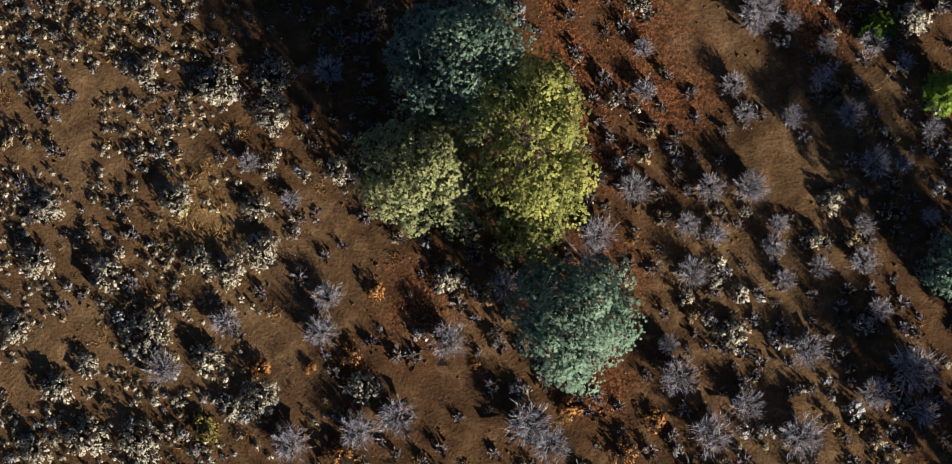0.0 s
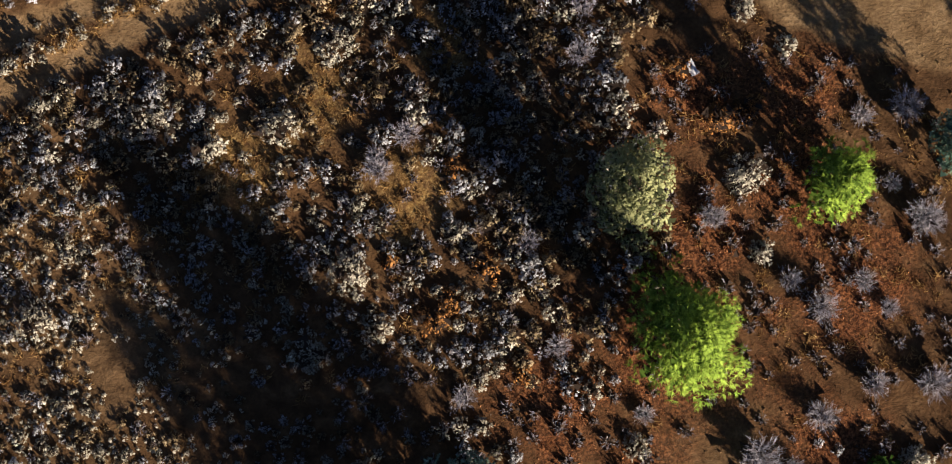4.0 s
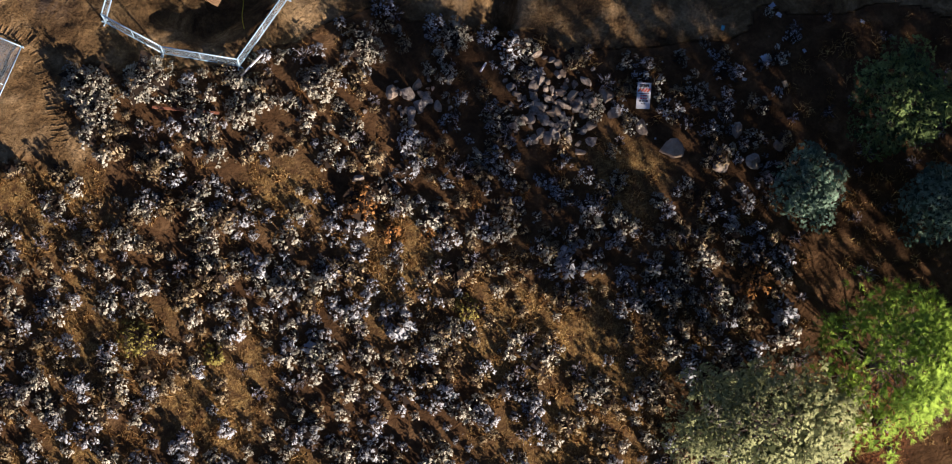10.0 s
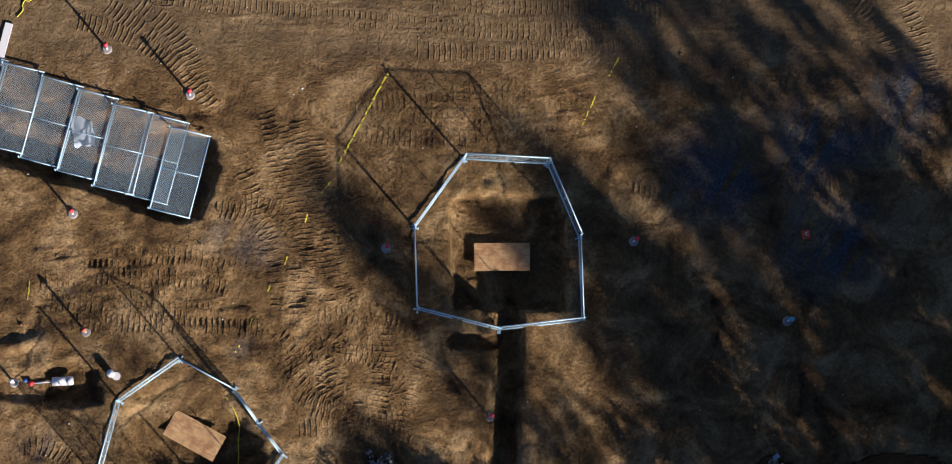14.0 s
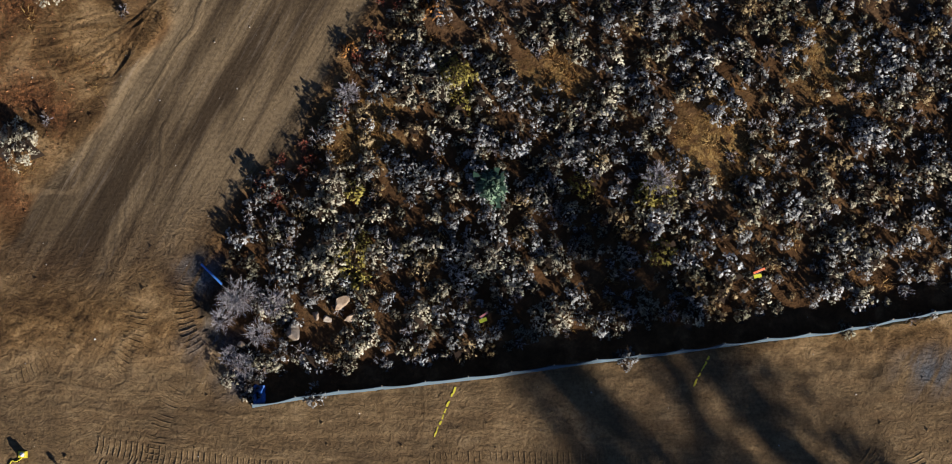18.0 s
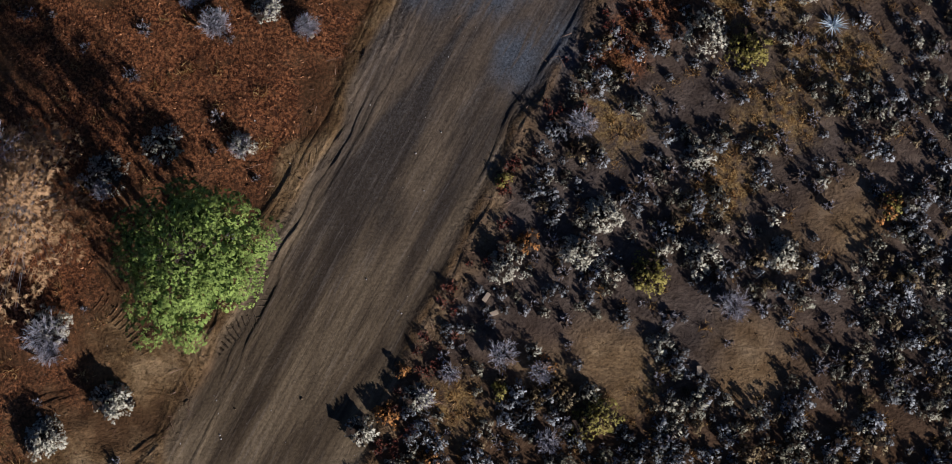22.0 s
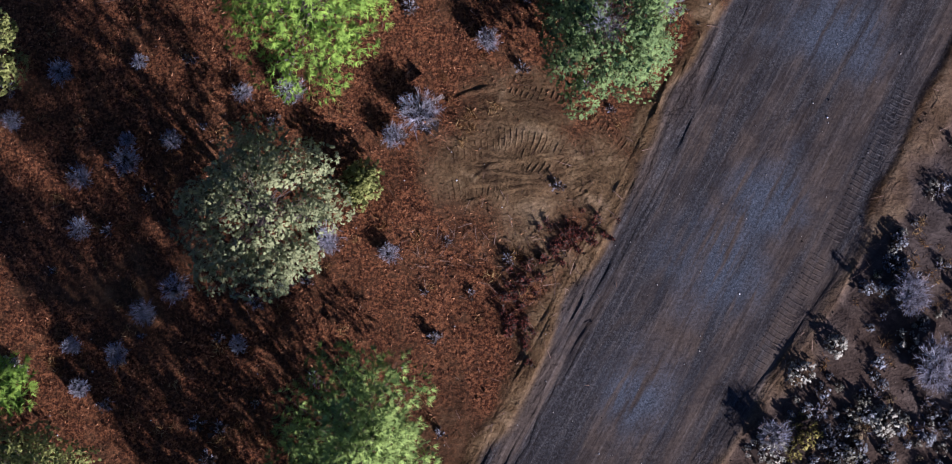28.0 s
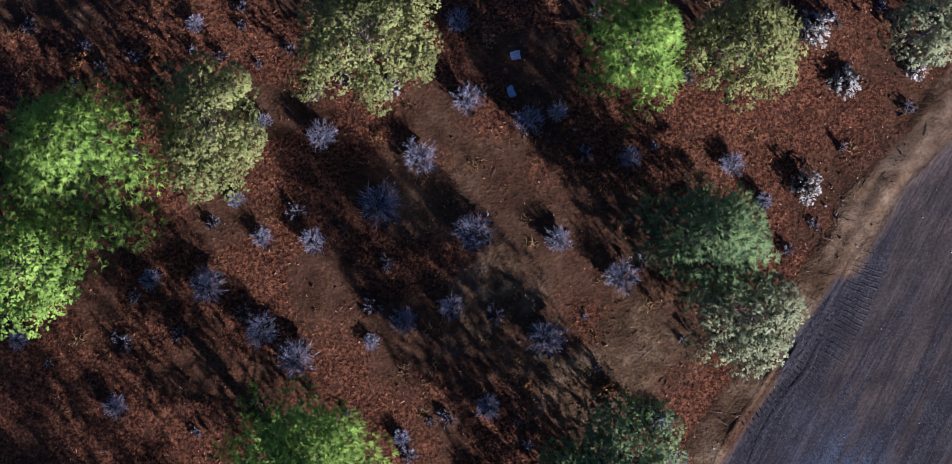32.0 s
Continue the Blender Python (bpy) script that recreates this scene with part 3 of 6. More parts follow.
def tree(x, y, rx, ry, h, kind, shape, label, bare=0.0, full=1.0):
    """A conifer: tapered trunk, limbs, and a crown of many small tufts. shape: pine (long needle stars) or scrub (rounded lumps)."""
    z0 = high(x, y)
    ob = empty("pine_tree" if shape == "pine" else "juniper_tree", (x, y, z0 - 0.1))
    tagged(ob, label, "tree")
    r0 = 0.016 * h + 0.03
    wob = rng.normal(size=(6, 2)) * 0.12
    stem = [(wob[k, 0] * k * 0.4, wob[k, 1] * k * 0.4, h * 0.95 * k / 5) for k in range(6)]
    v, f = tube(stem, [r0 * (1 - 0.17 * k) for k in range(6)], 8)
    child("trunk", fast_mesh("trunk", v, f, [BARK]), ob)
    # clumps of the crown sit in an uneven egg, each on its own limb
    low = h * (0.12 if shape == "pine" else 0.06)
    n = int((24 if shape == "pine" else 21) * max(rx * ry, 1.2) ** 0.62 * (h / 7) ** 0.3) + 8
    clumps = []
    lobes = rng.random(12) * 0.42 + 0.72
    for k in range(n):
        u = (k + rng.random()) / n
        a = k * 2.39996 + rng.normal() * 0.3
        edge = lobes[int(a / (2 * math.pi) * 12) % 12]
        level = u ** (1.15 if shape == "pine" else 0.85)
        reach = (math.sqrt(max(0.0, 1 - (2 * level - 0.75) ** 2 / 1.6)) if shape == "scrub" else (1 - level) ** 0.62 * 1.06 + 0.06) * edge
        reach *= 0.45 + 0.55 * math.sqrt(rng.random())
        clumps.append((rx * reach * math.cos(a), ry * reach * math.sin(a), low + (h - low) * level))
    lv, lf = [], []
    for cx, cy, cz in clumps:
        zb = max(0.05 * h, cz - (0.25 + 0.2 * rng.random()) * math.hypot(cx, cy) - 0.1)
        mid = (cx * 0.55, cy * 0.55, zb + (cz - zb) * 0.35)
        r = 0.0012 * h + 0.008
        tv, tf = tube([(0, 0, zb), mid, (cx, cy, cz)], [r * 1.6, r, r * 0.35], 4)
        lf += [tuple(i + len(lv) for i in q) for q in tf]
        lv += tv
    child("branchwork", fast_mesh("branchwork", lv, lf, [DEAD_WOOD if bare else BARK]), ob)
    base, way, tone, face = [], [], [], []
    mid_crown = np.array([0, 0, low + (h - low) * 0.35])
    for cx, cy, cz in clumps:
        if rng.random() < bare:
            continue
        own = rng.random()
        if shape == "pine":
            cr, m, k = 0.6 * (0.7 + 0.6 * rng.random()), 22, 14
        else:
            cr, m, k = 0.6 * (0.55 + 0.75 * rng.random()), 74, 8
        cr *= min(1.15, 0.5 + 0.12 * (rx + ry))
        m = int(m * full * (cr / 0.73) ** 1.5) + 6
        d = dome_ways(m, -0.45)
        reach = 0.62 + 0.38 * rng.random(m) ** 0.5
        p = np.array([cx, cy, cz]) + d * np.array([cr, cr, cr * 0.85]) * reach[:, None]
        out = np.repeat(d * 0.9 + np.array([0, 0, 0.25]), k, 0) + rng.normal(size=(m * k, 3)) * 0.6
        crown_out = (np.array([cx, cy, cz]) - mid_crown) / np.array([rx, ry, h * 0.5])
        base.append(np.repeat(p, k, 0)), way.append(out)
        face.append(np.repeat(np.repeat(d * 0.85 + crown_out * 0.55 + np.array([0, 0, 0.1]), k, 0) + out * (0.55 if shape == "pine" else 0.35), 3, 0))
        # tufts are toned lighter on top and outside: light painted on each clump
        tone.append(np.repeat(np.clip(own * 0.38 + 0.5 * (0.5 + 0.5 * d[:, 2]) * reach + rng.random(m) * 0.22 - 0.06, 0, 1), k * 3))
    # inner leaves keep the darkest tones: shade between clumps put into the colour
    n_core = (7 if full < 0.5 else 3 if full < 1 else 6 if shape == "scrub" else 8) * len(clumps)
    shade_core = np.repeat(np.array(clumps) * np.array([0.85, 0.85, 0.95]), n_core // len(clumps), 0) + rng.normal(size=(n_core, 3)) * 0.2
    # trees beyond the edge get wider sheets, so they block more sun
    shade_core = leaves(shade_core, rng.normal(size=(n_core, 3)), 0.34 + 0.2 * rng.random(n_core), 0.6 if full < 0.5 else 0.3, True) if not bare else np.zeros((0, 3))
    base, way = np.concatenate(base), np.concatenate(way)
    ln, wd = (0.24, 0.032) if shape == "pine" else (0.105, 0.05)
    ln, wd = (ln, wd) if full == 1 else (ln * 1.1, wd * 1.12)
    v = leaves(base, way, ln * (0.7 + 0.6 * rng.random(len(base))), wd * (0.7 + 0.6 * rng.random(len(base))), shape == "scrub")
    v = np.concatenate([v, shade_core])
    face = np.concatenate(face + [np.tile(np.array([[0, 0, 1.0]]), (len(shade_core), 1))])
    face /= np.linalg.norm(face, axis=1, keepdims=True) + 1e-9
    child("crown", fast_mesh("crown", v, tris(len(v) // 3), [NEEDLES[kind]], tone=np.concatenate(tone + [np.full(len(shade_core), 0.14 if shape == "pine" else 0.03)]), normals=face), ob)
    return ob


def sage_shape(tufts, r, tall, tuft=1.0, k=9):
    """A low shrub: puffs of small pale leaves on a dome (first material) over dark stems and shade-coloured core sheets
    (second). Corners, tones, material slots, normals.
    """
    d = dome_ways(tufts, 0.05)
    lobe = 0.7 + 0.45 * rng.random(7)
    far = lobe[(np.arctan2(d[:, 1], d[:, 0]) * 7 / 6.2832).astype(int) % 7][:, None]
    p = d * np.array([r, r, tall]) * far * (0.6 + 0.4 * rng.random((tufts, 1)) ** 0.6)
    spray = dome_ways(tufts * k, -0.2) + np.repeat(d, k, 0) * 0.35
    size = np.repeat(0.65 + 0.7 * rng.random(tufts), k) * tuft
    v = leaves(np.repeat(p, k, 0) + spray * size[:, None] * 0.03, spray, size * (0.075 + 0.05 * rng.random(tufts * k)), size * (0.055 + 0.03 * rng.random(tufts * k)), True)
    nr = np.repeat(np.repeat(d * 0.55, k, 0) + spray * 0.75, 3, 0)
    # upward leaves get a lighter tone: top light put into the colour
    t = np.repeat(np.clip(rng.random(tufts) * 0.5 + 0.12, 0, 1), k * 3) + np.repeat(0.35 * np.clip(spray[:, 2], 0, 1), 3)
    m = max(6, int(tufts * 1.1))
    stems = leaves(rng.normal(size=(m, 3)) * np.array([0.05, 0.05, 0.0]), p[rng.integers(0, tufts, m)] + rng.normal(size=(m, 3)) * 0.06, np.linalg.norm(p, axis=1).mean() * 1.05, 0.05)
    # near-black sheets in the middle stand in for the shade inside the shrub
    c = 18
    shade_core = leaves(dome_ways(c, 0.0) * np.array([r, r, tall]) * 0.6 * rng.random((c, 1)), rng.normal(size=(c, 3)) + np.array([0, 0, 0.3]), (0.45 + 0.35 * rng.random(c)) * r, (0.45 + 0.3 * rng.random(c)) * r, True)
    shade_core[:, 2] = np.clip(shade_core[:, 2], 0, tall * 0.8)
    m2 = m + c
    nr = np.concatenate([nr, np.tile(np.array([[0, 0, 1.0]]), (3 * m2, 1))])
    nr /= np.linalg.norm(nr, axis=1, keepdims=True) + 1e-9
    return np.concatenate([v, stems, shade_core]), np.concatenate([t, np.repeat(rng.random(m2) * 0.6, 3)]), np.concatenate([np.zeros(tufts * k, int), np.ones(m2, int)]), nr


def yucca_shape(r):
    """A rosette of stiff blades over a skirt of dead ones."""
    n, dead = int(60 + 50 * r), 24
    d = dome_ways(n, 0.05)
    v = leaves(d * 0.04, d, r * (0.75 + 0.3 * rng.random(n)), 0.07)
    e = dome_ways(dead, 0.0) * np.array([1, 1, 0.25])
    w = leaves(e * 0.03, e, r * (0.6 + 0.3 * rng.random(dead)), 0.05)
    return np.concatenate([v, w]), np.repeat(np.concatenate([0.4 + 0.6 * rng.random(n), rng.random(dead)]), 3), np.concatenate([np.zeros(n, int), np.ones(dead, int)])


def twig_shape(stems, r, tall):
    """Thin bare stems with many short forks towards their ends."""
    a = rng.random(stems) * 2 * np.pi
    lean = 0.1 + 0.9 * rng.random(stems) ** 0.6
    d = np.stack([np.cos(a) * lean * r, np.sin(a) * lean * r, tall * (1.0 - 0.5 * lean ** 2 * rng.random(stems))], 1)
    foot = rng.normal(size=(stems, 3)) * np.array([0.08, 0.08, 0.0]) * r
    size = np.linalg.norm(d, axis=1)
    sets = [leaves(foot, d, size * 0.8, 0.022)]
    for k in range(8):
        s = 0.35 + 0.5 * rng.random((stems, 1))
        e = d + rng.normal(size=(stems, 3)) * np.array([r, r, tall]) * 0.6
        sets.append(leaves(foot + d * s, e, (0.14 + 0.18 * rng.random(stems)) * size, 0.017))
    # dark sheets amid the stems imitate shade and thicken the cast shadow
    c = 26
    shade_core = leaves(dome_ways(c, 0.0) * np.array([r, r, tall]) * 0.65 * rng.random((c, 1)), rng.normal(size=(c, 3)) + np.array([0, 0, 0.3]), (0.35 + 0.3 * rng.random(c)) * r, (0.3 + 0.25 * rng.random(c)) * r, True)
    shade_core[:, 2] = np.clip(shade_core[:, 2], 0, tall * 0.8)
    v = np.concatenate([shade_core] + sets)
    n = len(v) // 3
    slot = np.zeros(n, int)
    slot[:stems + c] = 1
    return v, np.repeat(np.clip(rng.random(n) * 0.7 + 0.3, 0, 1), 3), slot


def grass_shape(blades, r, tall):
    d = dome_ways(blades, 0.35)
    foot = rng.normal(size=(blades, 3)) * np.array([r * 0.45, r * 0.45, 0])
    v = leaves(foot, d * np.array([1, 1, tall / 0.3]), tall * (0.6 + 0.6 * rng.random(blades)), 0.032)
    return v, np.repeat(rng.random(blades), 3), np.zeros(blades, int)


def strew(name, variants, spots, materials, label, category):
    """One joined object of many plants: spots are x, y, size, variant, tone."""
    vs, ts, ss, ns = [], [], [], []
    x, y = np.array([s[0] for s in spots]), np.array([s[1] for s in spots])
    z = land(x, y)
    for (px, py, size, kind, tone), pz in zip(spots, z):
        v, t, slot, *soft = variants[kind]
        a = rng.random() * 6.283
        c, s = math.cos(a), math.sin(a)
        turn = np.array([[c, s, 0], [-s, c, 0], [0, 0, 1]])
        vs.append(v @ turn * np.array([size, size, size * (0.8 + 0.4 * rng.random())]) + np.array([px, py, pz - 0.02]))
        ts.append(np.clip(t + tone, 0, 1)), ss.append(slot)
        if len(materials) > 2:
            other = rng.choice(3, p=(0.36, 0.52, 0.12) if py > 80 or float(vnoise(px, py, 3.0, 46)) < 0.55 else (0.35, 0.2, 0.45))
            ss[-1] = np.where(slot == 0, (0, 2, 3)[other], slot)
        ns += [n @ turn for n in soft]
    v = np.concatenate(vs)
    me = fast_mesh(name, v, tris(len(v) // 3), materials, np.concatenate(ss), np.concatenate(ts), np.concatenate(ns) if ns else None)
    return tagged(new(name, me), label, category, kind="stuff")


def scatter(n, box, keep, gap):
    """Random places at least gap apart where keep, from 0 to 1, allows them."""
    x, y = rng.uniform(box[0], box[2], n), rng.uniform(box[1], box[3], n)
    ok = rng.random(n) < keep(x, y)
    grid, out = {}, []
    for px, py in zip(x[ok], y[ok]):
        key = (int(px // gap), int(py // gap))
        if all((px - qx) ** 2 + (py - qy) ** 2 > gap * gap for i in (-1, 0, 1) for j in (-1, 0, 1) for qx, qy in grid.get((key[0] + i, key[1] + j), ())):
            grid.setdefault(key, []).append((px, py))
            out.append((px, py))
    return out


def open_ground(x, y):
    """1 where wild plants may grow."""
    ok = 1 - np.clip(site_mask(x, y) + road_mask(x, y, 0.9 + 0.6 * (y > 112)) + track_mask(x, y, 0.45), 0, 1)
    strip = (y > np.interp(x, [p[0] for p in SILT], [p[1] for p in SILT])) * (y < np.interp(x, [p[0] for p in SILT], [p[1] for p in SILT]) + 0.8 + 0.7 * vnoise(x, y, 1.5, 26)) * (x > -3)
    return ok * (1 - blobs(x, y, CLEAR, 0.4)) * (1 - strip)


def dense_sage(x, y):
    right_road = np.interp(y, ROAD_Y, ROAD_R)
    south = (y < 46) * step(x, 11, 15) * step(-y, -25, -19)
    north = (y >= 44) * (y < 72) * step(x, 17, 21)
    east = (y > 90) * (x > right_road) * np.where((y > 106) & (vnoise(x, y, 2.4, 49) < 0.2 + 0.34 * step(-y, -126, -106)), 0.14, 1.0)
    early = (y <= 24) * (0.12 + 0.36 * step(x, -6, 3))
    field = np.clip(south + north + east + early, 0, 1) * open_ground(x, y) * (1 - 0.75 * litter_mask(x, y)) * (1 - 0.78 * blobs(x, y, STRAW, 0.6))
    return field * (0.4 + 0.6 * (vnoise(x, y, 1.9, 41) > 0.3)) * (1 - 0.6 * (y > 61) * (y < 70)) * np.where(y < 24, vnoise(x, y, 2.6, 42) > 0.42, 1.0)


TWIGGY_1 = [(8.9, 1.8, 1.18), (-2.2, 1.9, 1.18), (19.8, 2.1, 1.45), (15.9, 2.2, 1.32), (0.7, 2.4, 1.18), (8, 2.7, 1.45), (2.3, 3, 1.18), (25.2, 3.1, 0.92), (17.5, 3.5, 1.05), (23.1, 3.9, 1.05), (14.5, 4.7, 1.18), (24.7, 5, 1.58), (-7.6, 5.1, 1.05), (20.2, 5.8, 1.05), (14.1, 6.1, 0.66), (4.6, 6.3, 1.18), (-0.9, 6.7, 1.05), (-5, 7.1, 0.92), (23.4, 7.6, 0.79), (-0.6, 8.2, 0.92), (7, 8.7, 1.05), (19.2, 8.9, 0.74), (15.2, 9.2, 1.05), (20.8, 9.5, 0.74), (22.7, 9.7, 0.92), (18.8, 10.4, 0.79), (16.3, 10.9, 0.74), (11.1, 10.9, 1.18), (15, 11.3, 0.79), (19, 11.3, 0.66)]
TWIGGY_2 = [(22.8, 11.3, 0.74), (25.7, 11.7, 0.66), (-2.2, 12.4, 0.66), (12.7, 12.9, 1.05), (16, 12.9, 0.92), (17.8, 12.9, 1.05), (23.3, 14, 1.05), (24.6, 14, 0.66), (-4, 14, 0.66), (25.9, 15.5, 0.74), (19.7, 16, 0.79), (22.3, 16.2, 0.92), (17.6, 16.3, 0.66), (13.2, 17.2, 0.74), (17.1, 17.5, 0.79), (21, 17.8, 0.79), (-0.6, 18, 0.92), (24.7, 18.5, 0.66), (13.2, 19.1, 0.66), (21.3, 19.3, 0.66), (23.4, 19.4, 0.92), (18.2, 20.3, 0.92), (19.8, 20.3, 0.66), (18.3, 20.8, 1.32), (21, 22.5, 1.05), (13.3, 22.6, 0.66), (5.5, 23.4, 0.79), (26, 23.9, 1.18), (23.4, 23.9, 0.92), (9.6, 25.6, 0.79)]
TWIGGY_3 = [(21.1, 27.2, 1.05), (24.1, 27.2, 0.66), (19.8, 28.4, 0.74), (23, 28.4, 0.79), (8.3, 30.1, 0.79), (26, 31, 0.92), (16.6, 31.2, 0.66), (16.3, 31.2, 0.79), (25.7, 31.2, 1.18), (24.4, 32.7, 0.58), (1.8, 33.2, 0.92), (1.7, 33.8, 0.66), (3.1, 34.8, 0.92), (23.1, 35.7, 0.79), (25, 36.1, 1.18), (10.7, 38.4, 0.92), (10.8, 40.5, 0.79), (13.4, 42.6, 1.05), (21, 43.8, 0.92), (24.4, 44.2, 0.79), (19.2, 46.4, 1.45), (24.4, 46.7, 1.45), (-3.6, 93.5, 0.74), (-4.2, 94, 0.58), (-2.9, 94.9, 0.84), (-4.5, 95.5, 0.74), (-4.1, 96.2, 0.92), (-2.3, 96.2, 0.92), (-3.7, 96.5, 1.05), (14.3, 101.5, 1.05)]
TWIGGY_4 = [(0.9, 105.3, 0.74), (9.6, 109.8, 0.79), (4.3, 111.6, 0.66), (9.3, 112.7, 0.74), (5.4, 112.7, 0.66), (7.7, 113.5, 0.92), (-11.7, 113.7, 0.92), (-11.8, 114.3, 1.32), (17.7, 115.6, 1.05), (-9.5, 120.6, 0.66), (-3.6, 122.5, 0.66), (11.2, 123.5, 0.92), (-0.8, 127.8, 0.66), (-0.7, 127.8, 0.79), (-4.8, 127.9, 0.92), (-4.6, 127.9, 0.92), (-2.4, 128.6, 0.66), (-5.9, 128.9, 0.53), (-5.5, 129.2, 0.66), (1, 129.4, 0.58), (-11, 129.9, 0.58), (-8, 131.2, 0.53), (-2.5, 131.2, 0.92), (-6.4, 132, 0.66), (-2.4, 132.2, 1.32), (-5.8, 132.3, 1.18), (-5.6, 132.5, 0.92), (17.1, 135.6, 0.79), (24, 135.9, 0.79), (22.4, 136.4, 0.79)]
TWIGGY_5 = [(19, 136.6, 0.66), (27, 136.7, 0.79), (19.5, 139.2, 1.05), (-10.1, 141.4, 0.58), (-10.2, 141.4, 0.58), (26.6, 141.8, 1.18), (26.6, 142.3, 1.58), (-8.6, 142.7, 0.66), (-8.6, 142.9, 0.66), (-10.6, 143.2, 0.53), (-3.4, 143.2, 0.53), (-10.4, 143.2, 0.53), (-3.5, 143.3, 0.53), (-7.4, 144.5, 0.66), (-7.5, 144.6, 0.79), (25.6, 145.1, 1.05), (25.6, 145.5, 1.18), (-6.1, 145.6, 0.92), (3, 147.1, 0.66), (-10.2, 148.2, 0.74), (-10.2, 150.4, 0.79), (-8.3, 151.1, 0.92), (-6.3, 152, 0.66), (-8.2, 152, 0.53), (-13.1, 152.8, 0.66), (-3.3, 154.1, 0.66), (-1.2, 154.2, 0.92), (-11.1, 154.9, 0.79), (-7.7, 155.4, 0.53), (3.6, 158.6, 0.53)]
TWIGGY_6 = [(0.4, 147.6, 0.7), (3.2, 152.2, 0.8), (4.3, 153.2, 1.4), (7.3, 156.4, 0.8), (14.8, 159.1, 0.79), (7.3, 159.9, 0.79), (-8.6, 160, 0.74), (-0.9, 162, 1.18), (2.3, 162.7, 0.53), (9.8, 162.8, 1.18), (-12.7, 162.8, 0.66), (-2.4, 163.2, 1), (3.7, 163.6, 0.84), (5.7, 164.2, 0.79), (-4.7, 165.1, 1.11), (-7.1, 165.4, 0.66), (13.1, 165.5, 1.05), (-0.2, 167, 0.79), (10.4, 167.1, 0.84), (-2.4, 167.2, 0.66), (6.7, 167.4, 1.18), (2.7, 168.6, 1.32), (19.4, 168.8, 0.53), (-3.5, 168.8, 0.53), (18, 170.4, 0.79), (4.4, 170.7, 1.05), (13.5, 170.7, 0.74), (0.2, 171.6, 0.92), (-2.4, 172.2, 0.58), (9.1, 172.3, 0.92), (10.4, 172.7, 0.66), (6.4, 173.2, 0.92), (-5.3, 176.5, 0.58), (6.1, 176.7, 0.79)]
SAGE_1 = [(-13, 1.7, 0.79), (-8.6, 2, 1.05), (-10.9, 2.2, 0.92), (-4.7, 3.4, 0.66), (-3.5, 3.8, 1.05), (1, 4.3, 0.79), (-12.1, 4.4, 0.79), (-10.9, 5.3, 0.66), (-5.7, 5.6, 0.79), (17, 6.6, 0.84), (-8.2, 6.6, 1.18), (-13.9, 6.9, 0.66), (17.3, 8.3, 0.47), (4.6, 9.1, 0.79), (-10.1, 9.2, 0.92), (-4.8, 9.4, 0.79), (-13.1, 9.8, 0.79), (-6.1, 9.8, 0.66), (-3.5, 10.3, 1.05), (-3.7, 12.1, 0.66), (-12.7, 12.1, 0.79), (-7.1, 12.4, 0.79), (21.4, 12.4, 0.66), (-0.2, 13.7, 0.66), (-3, 16.1, 1.05), (-5.5, 17.4, 1.18), (-3, 17.7, 0.92), (-8.5, 17.9, 0.66), (25.1, 20.4, 0.79), (25.2, 20.6, 0.79)]
SAGE_2 = [(13, 21.2, 0.66), (-1.1, 25.2, 1.05), (1.7, 26.3, 0.79), (-12.8, 26.8, 1.05), (0.6, 28.9, 1.05), (18.5, 29.7, 0.66), (5.2, 30.5, 0.66), (17.6, 32.8, 0.79), (18, 33.1, 1.05), (-5.5, 34.3, 0.92), (-2.5, 35.2, 1.05), (-7.7, 35.7, 0.66), (19.8, 38.8, 0.53), (-0.2, 38.9, 1.18), (17.9, 40.4, 0.66), (16.2, 41.6, 0.37), (14.1, 44.1, 0.39), (12.1, 44.8, 0.37), (10.8, 45, 0.37), (-4.2, 64.8, 0.79), (-10.4, 64.9, 1.05), (11.2, 65, 0.66), (-10.9, 65.9, 1.32), (-0.8, 66.1, 1.05), (-8.3, 66.1, 1.32), (1.3, 67.6, 1.05), (8.4, 67.6, 0.53), (5.2, 68.1, 0.84), (1.2, 94.3, 0.47), (1.8, 94.7, 0.47)]
SAGE_3 = [(9.6, 95.5, 0.92), (1.5, 95.6, 0.47), (3.9, 95.7, 0.79), (-1.9, 95.9, 0.63), (-2.7, 96.3, 0.74), (-0.6, 98, 0.79), (6.8, 98, 1.05), (0.1, 98, 0.92), (0.3, 98.8, 1.05), (-0.1, 100.4, 0.92), (0.2, 101.4, 1), (-13.3, 103.2, 1.18), (4.8, 105.6, 1.05), (-11.9, 110, 0.92), (-11.8, 110.1, 1), (1.6, 110.3, 0.79), (-8.8, 111.5, 0.92), (4, 111.7, 0.79), (-9.1, 111.7, 0.92), (14.6, 113.9, 0.66), (-11.6, 114.7, 1.05), (7.8, 117.4, 1.05), (16.5, 117.7, 0.92), (20, 117.9, 0.79), (19.9, 117.9, 0.79), (11.2, 117.9, 0.79), (10.9, 118, 0.92), (12, 119.5, 1.05), (12, 119.7, 0.74), (-9.5, 121.4, 1.05)]
